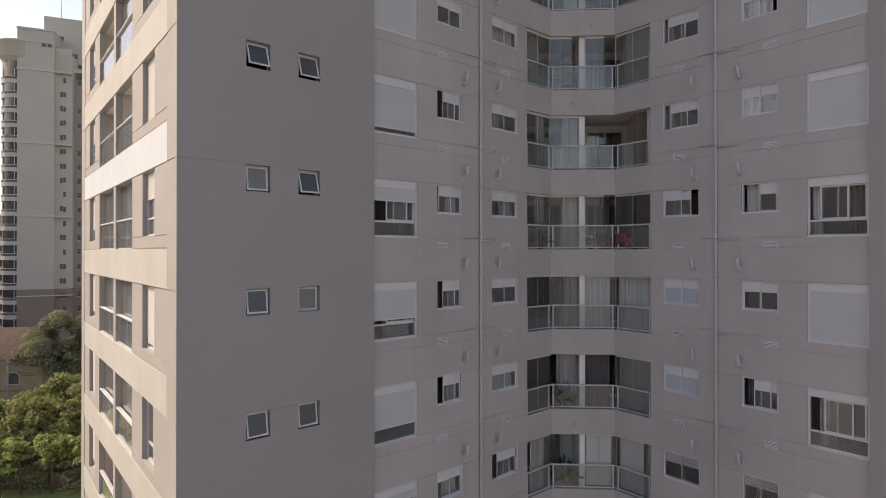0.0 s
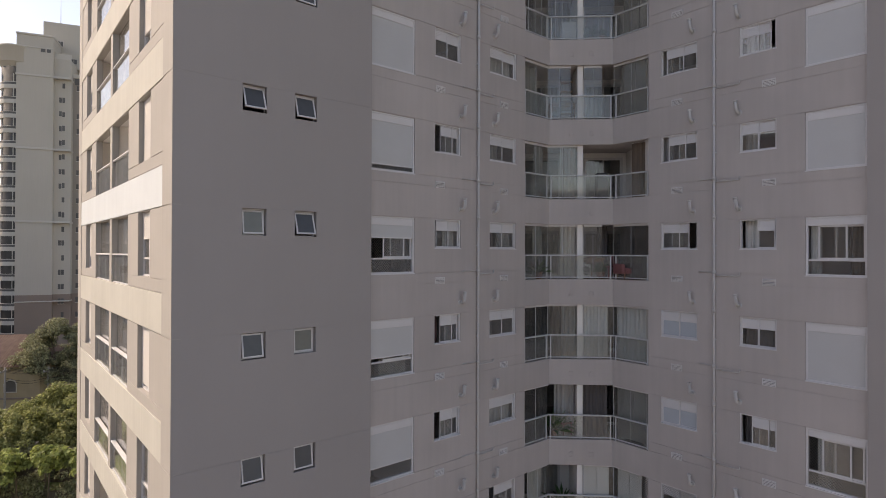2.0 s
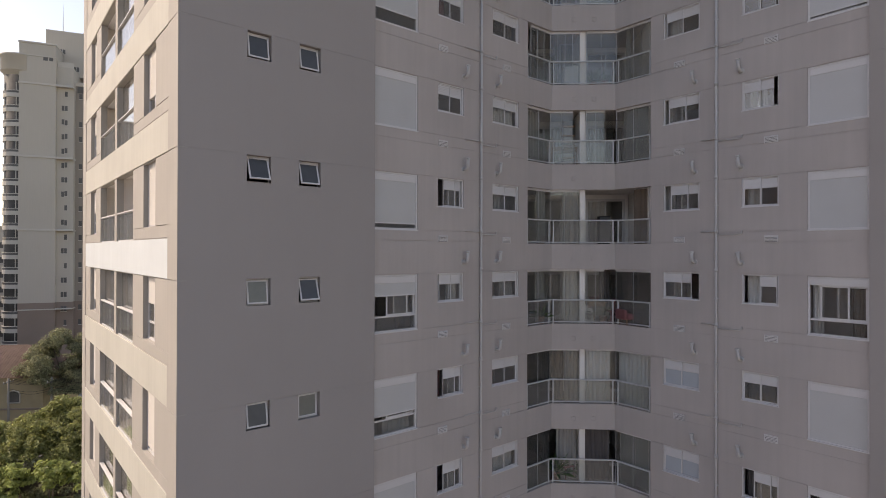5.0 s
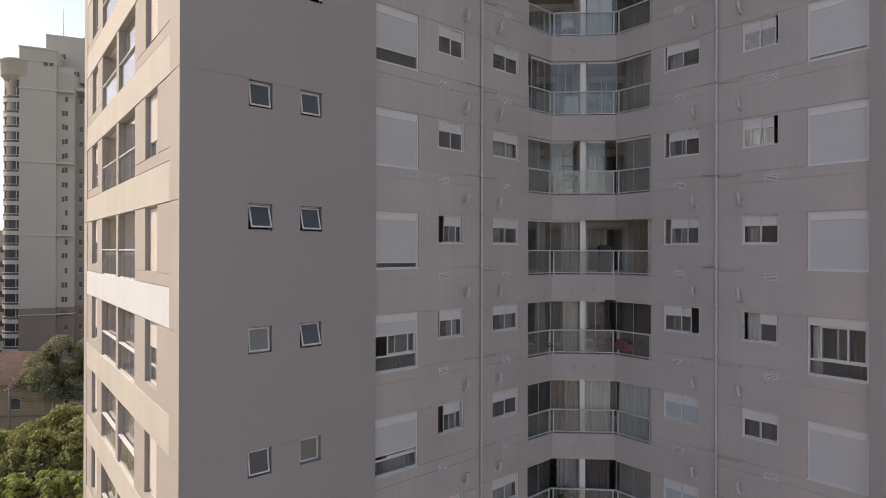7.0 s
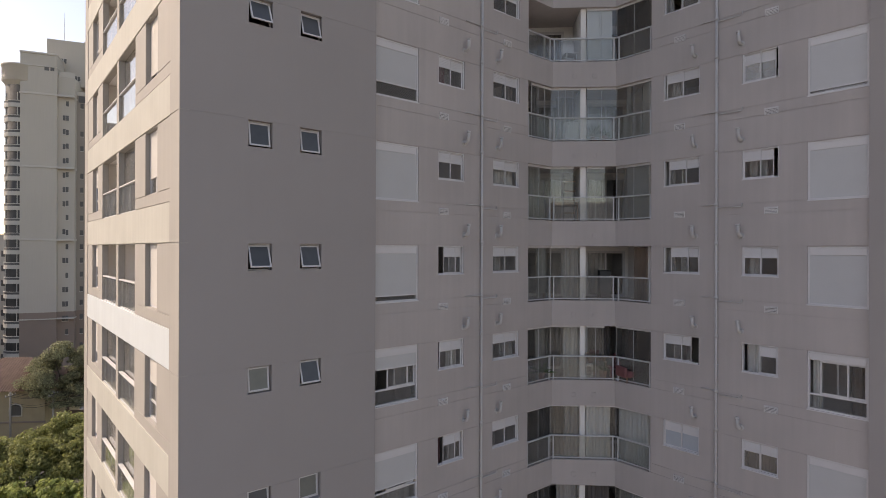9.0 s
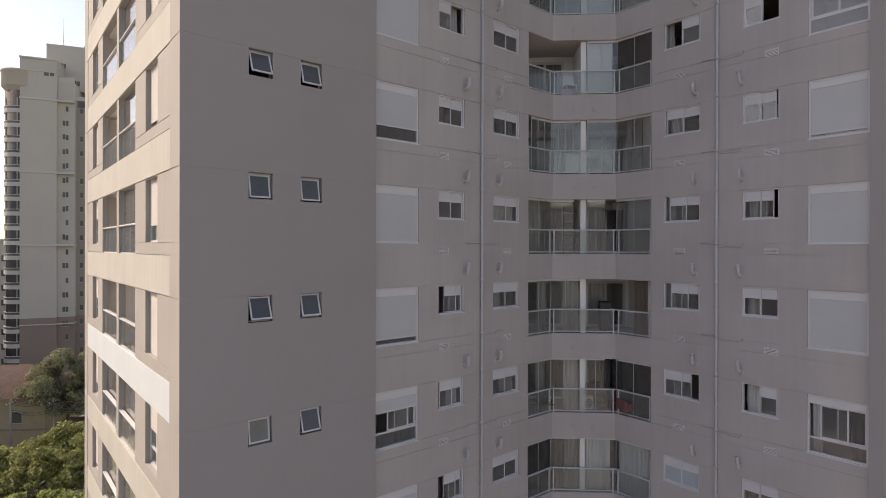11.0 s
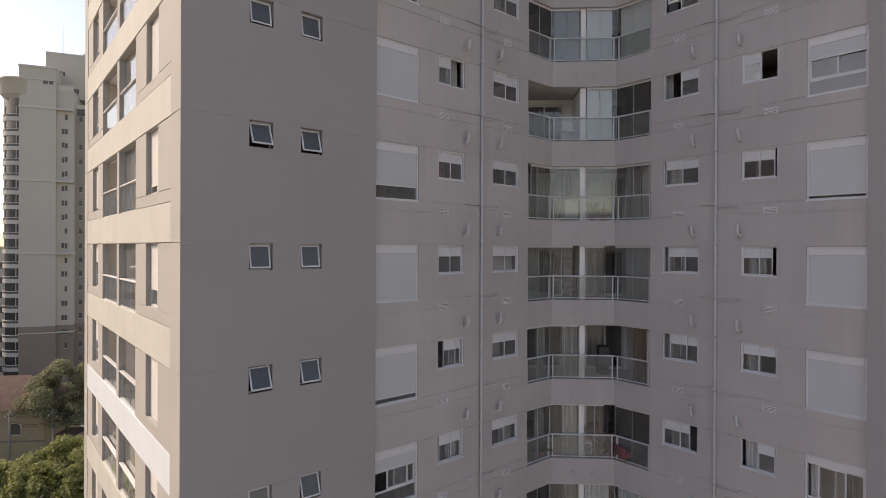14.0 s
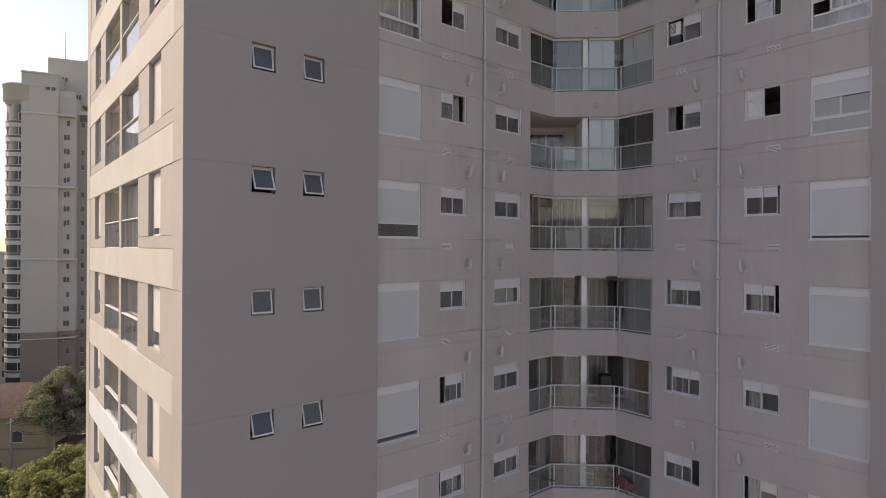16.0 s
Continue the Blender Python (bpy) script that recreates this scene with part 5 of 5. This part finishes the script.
part("ledge", boxes((-5.6, 0.1, -0.1, 12.1, top_z - 2.2, top_z - 2.0), bevel=0.03), M_TOWERBAND, tower)
for z in (base_z + 13.1, base_z + 26.2, base_z + 39.3):
    part("ledge", boxes((-5.6, 2.7, -0.15, 12.1, z - 0.18, z + 0.18), bevel=0.04), M_TOWERBAND, tower)
part("coping", boxes((-5.6, 0.1, -0.15, 12.2, top_z, top_z + 0.35), bevel=0.05), M_TOWERBAND, tower)
part("side_wall", boxes((0.01, 2.6, 0.8, 12, base_z, top_z - 3.5)), M_TOWER, tower)
# the set-back side has its shade put into a darker render colour
part("side_wall", boxes((2.61, 9.0, 2.2, 14, base_z, top_z - 6.0)), surface("tower_shaded_render", (0.30, 0.27, 0.235), 0.9, 0.08, 0.2, 20, 0.0, streak=0.5), tower)
part("side_base", boxes((0.01, 2.6, 0.8, 12, 0, base_z)), M_BROWN, tower)
part("side_base", boxes((2.61, 9.0, 2.2, 14, 0, base_z)), M_BROWN, tower)
part("penthouse", boxes((-2.8, 9.0, 5.0, 13, top_z - 4.0, top_z + 4.6), bevel=0.05), M_TOWER, tower)
part("roof_room", boxes((2.8, 5.2, 7.0, 11, top_z + 4.6, top_z + 5.5), bevel=0.05), M_TOWER, tower)
part("antenna", tube(bmesh.new(), [(-0.5, 7, top_z + 4.6), (-0.5, 7, top_z + 10.5)], [0.07, 0.02], 6), M_PIPE, tower)
for x, w, z in ((-0.6, 0.95, top_z + 0.2), (1.6, 1.0, top_z - 2.9), (6.2, 0.9, top_z - 3.2)):
    win = part("window", boxes((x, x + w, 4.96, 5.06, z, z + 0.9)), M_DARKGLASS, tower)
    part("window_frame", boxes(*ring(w + 0.16, 1.06, 0.08, 4.93, 4.99, x - 0.08, z - 0.08), (x + w / 2 - 0.04, x + w / 2 + 0.04, 4.94, 4.99, z, z + 0.9)), M_TOWERBAND, win)
part("terrace_rail", boxes((0.1, 2.6, 0.82, 0.9, top_z - 3.5, top_z - 2.5), bevel=0.02), M_TOWERBAND, tower)
# solid dark panel standing in for the shade inside the loggia
part("side_opening", boxes((2.9, 8.6, 2.15, 2.3, top_z - 7.6, top_z - 6.4)), M_DARKGLASS, tower, "dark panel painted as the shaded loggia under the roof")
part("parapet", boxes((2.55, 9.1, 2.1, 2.3, top_z - 6.3, top_z - 5.6), bevel=0.03), M_TOWERBAND, tower)
part("window", boxes((-1.9, -1.2, -0.03, 0.06, top_z - 2.8, top_z - 2.0)), M_DARKGLASS, tower)
part("window", boxes((-1.0, -0.4, -0.03, 0.06, top_z - 2.8, top_z - 2.0)), M_DARKGLASS, tower)
rng = random.Random(3)
PITCH = 2.62
for i in range(22):
    z = base_z + 0.9 - 3 * PITCH + i * PITCH
    if z + 1.5 > top_z - 7 or z < 1:
        continue
    for x, w, y in ((0.75, 0.42, 0.8), (1.24, 0.42, 0.8), (3.2, 0.5, 2.2), (4.2, 0.5, 2.2), (6.1, 0.6, 2.2), (7.6, 0.6, 2.2)):
        if rng.random() < (0.25 if x < 2.6 else 0.1):
            continue
        win = part("window", shared(("tower_window", w), lambda: boxes((0, w, 0.0, 0.1, 0, 0.95)), M_DARKGLASS), M_DARKGLASS, tower)
        win.location = (x, y - 0.03, z + rng.choice((0.0, 0.0, 0.12)))
        part("sill", shared(("tower_sill", w), lambda: boxes((-0.06, w + 0.06, -0.08, 0.06, -0.1, 0)), M_TOWERBAND), M_TOWERBAND, win)


def drum(r, z0, z1, cx, cy, inner=None):
    bm = bmesh.new()
    n = 28
    inner = inner or r - 0.18
    rings = [[bm.verts.new((cx + rr * math.cos(2 * math.pi * i / n), cy + rr * math.sin(2 * math.pi * i / n), z)) for i in range(n)] for rr, z in ((r, z0), (r, z1), (inner, z1), (inner, z0))]
    for a, b in zip(rings, rings[1:] + rings[:1]):
        for i in range(n):
            bm.faces.new((a[i], a[(i + 1) % n], b[(i + 1) % n], b[i]))
    return bm


CX, CY = -5.7, 3.0
M_PARAPET = surface("balcony_parapet", (0.50, 0.48, 0.43), 0.9, 0.08, 0.4, 20, 0.0)
part("drum_core", tube(bmesh.new(), [(CX, CY, 0), (CX, CY, top_z - 2.5)], 2.72, 28), surface("shaded_glazing", (0.07, 0.07, 0.068), 0.8, 0.5, 0.8, 3, 0.0), tower, "dark glazing behind the round balconies")
for i in range(22):
    z = base_z - 3 * PITCH + i * PITCH
    if z > top_z - 8 or z < 1:
        continue
    b = part("round_balcony", shared(("drum",), lambda: drum(2.9, 0, 0.72, CX, CY, 0.5), M_PARAPET), M_PARAPET, tower)
    b.location.z = z
    part("parapet_glass", shared(("drum_glass",), lambda: drum(2.86, 0.72, 1.1, CX, CY), M_DARKGLASS), M_DARKGLASS, b)
    part("handrail", shared(("drum_rail",), lambda: drum(2.92, 1.1, 1.2, CX, CY), M_PARAPET), M_PARAPET, b)
    for a in (215, 265):
        part("mullion", shared(("mullion", a), lambda: boxes((CX + 2.74 * math.cos(radians(a)) - 0.06, CX + 2.74 * math.cos(radians(a)) + 0.06, CY + 2.74 * math.sin(radians(a)) - 0.06, CY + 2.74 * math.sin(radians(a)) + 0.06, 0.3, PITCH)), M_PARAPET), M_PARAPET, b)
part("crown_drum", tube(bmesh.new(), [(CX, CY, top_z - 7.0), (CX, CY, top_z - 6.95), (CX, CY, top_z - 5.0), (CX, CY, top_z - 4.95), (CX, CY, top_z - 4.9), (CX, CY, top_z - 2.35), (CX, CY, top_z - 2.3), (CX, CY, top_z - 2.0)], [2.0, 2.05, 3.1, 3.25, 3.3, 3.3, 3.42, 3.42], 32), M_TOWER, tower)
far = thing("far_building", site(-88, 112, 0, 10), "distant grey apartment block in the haze", "building")
part("wall", boxes((-14, 0, 0, 12, 0, 30)), M_TOWERBAND, far)
part("roof", boxes((-14.3, 0.3, -0.3, 12.3, 30, 30.5)), M_TOWER, far)
for i in range(9):
    for j in range(6):
        part("window", shared(("far_window",), lambda: boxes((0, 1.2, -0.04, 0.05, 0, 1.2)), M_DARKGLASS), M_DARKGLASS, far).location = (-13.2 + j * 2.2, 0, 2 + i * 3.0)


# ---- added town blocks, out of the walk's view: mirrored in the panes, they cut low sky light ----
def town_block(m, w, d, h, mat):
    root = thing("unseen_block", m, "unseen plain town block added for reflections and to hold back low sky light", "building", "buildings of the town around")
    part("wall", boxes((-w / 2, w / 2, 0, d, 0, h)), mat, root)
    part("roof", boxes((-w / 2 - 0.3, w / 2 + 0.3, -0.3, d + 0.3, h, h + 0.6), bevel=0.05), M_TOWERBAND, root)
    for i in range(int(h / 6)):
        for j in range(4):
            part("window", shared(("town_window",), lambda: boxes((-1.1, 1.1, -0.06, 0.1, 0, 1.4)), M_DARKGLASS), M_DARKGLASS, root).location = (w * (j - 1.5) / 4, 0, 1.5 + i * 6)


rng = random.Random(21)
TONES = [surface("town_render_" + n, c, 0.9, 0.15, 0.2, 6, 0.0, streak=0.4) for n, c in (("sand", (0.36, 0.32, 0.26)), ("grey", (0.28, 0.28, 0.28)), ("brick", (0.26, 0.17, 0.13)))]
for i in range(30):
    a = 50 + i * 8.5 + rng.uniform(-2, 2)
    far_off = rng.uniform(95, 150)
    town_block(site(-far_off * math.sin(radians(a)), far_off * math.cos(radians(a)), 0, a), rng.uniform(19, 24), rng.uniform(10, 16), rng.uniform(24, 31) if a < 84 else (rng.uniform(40, 54) if a < 150 else rng.uniform(30, 48) if a < 200 else rng.uniform(16, 36)), rng.choice(TONES))
# one tall unseen block added to cover the bright horizon in grazing reflections
town_block(site(-260 * math.sin(radians(49.5)), 260 * math.cos(radians(49.5)), 0, 49.5), 60, 20, 78, TONES[1])
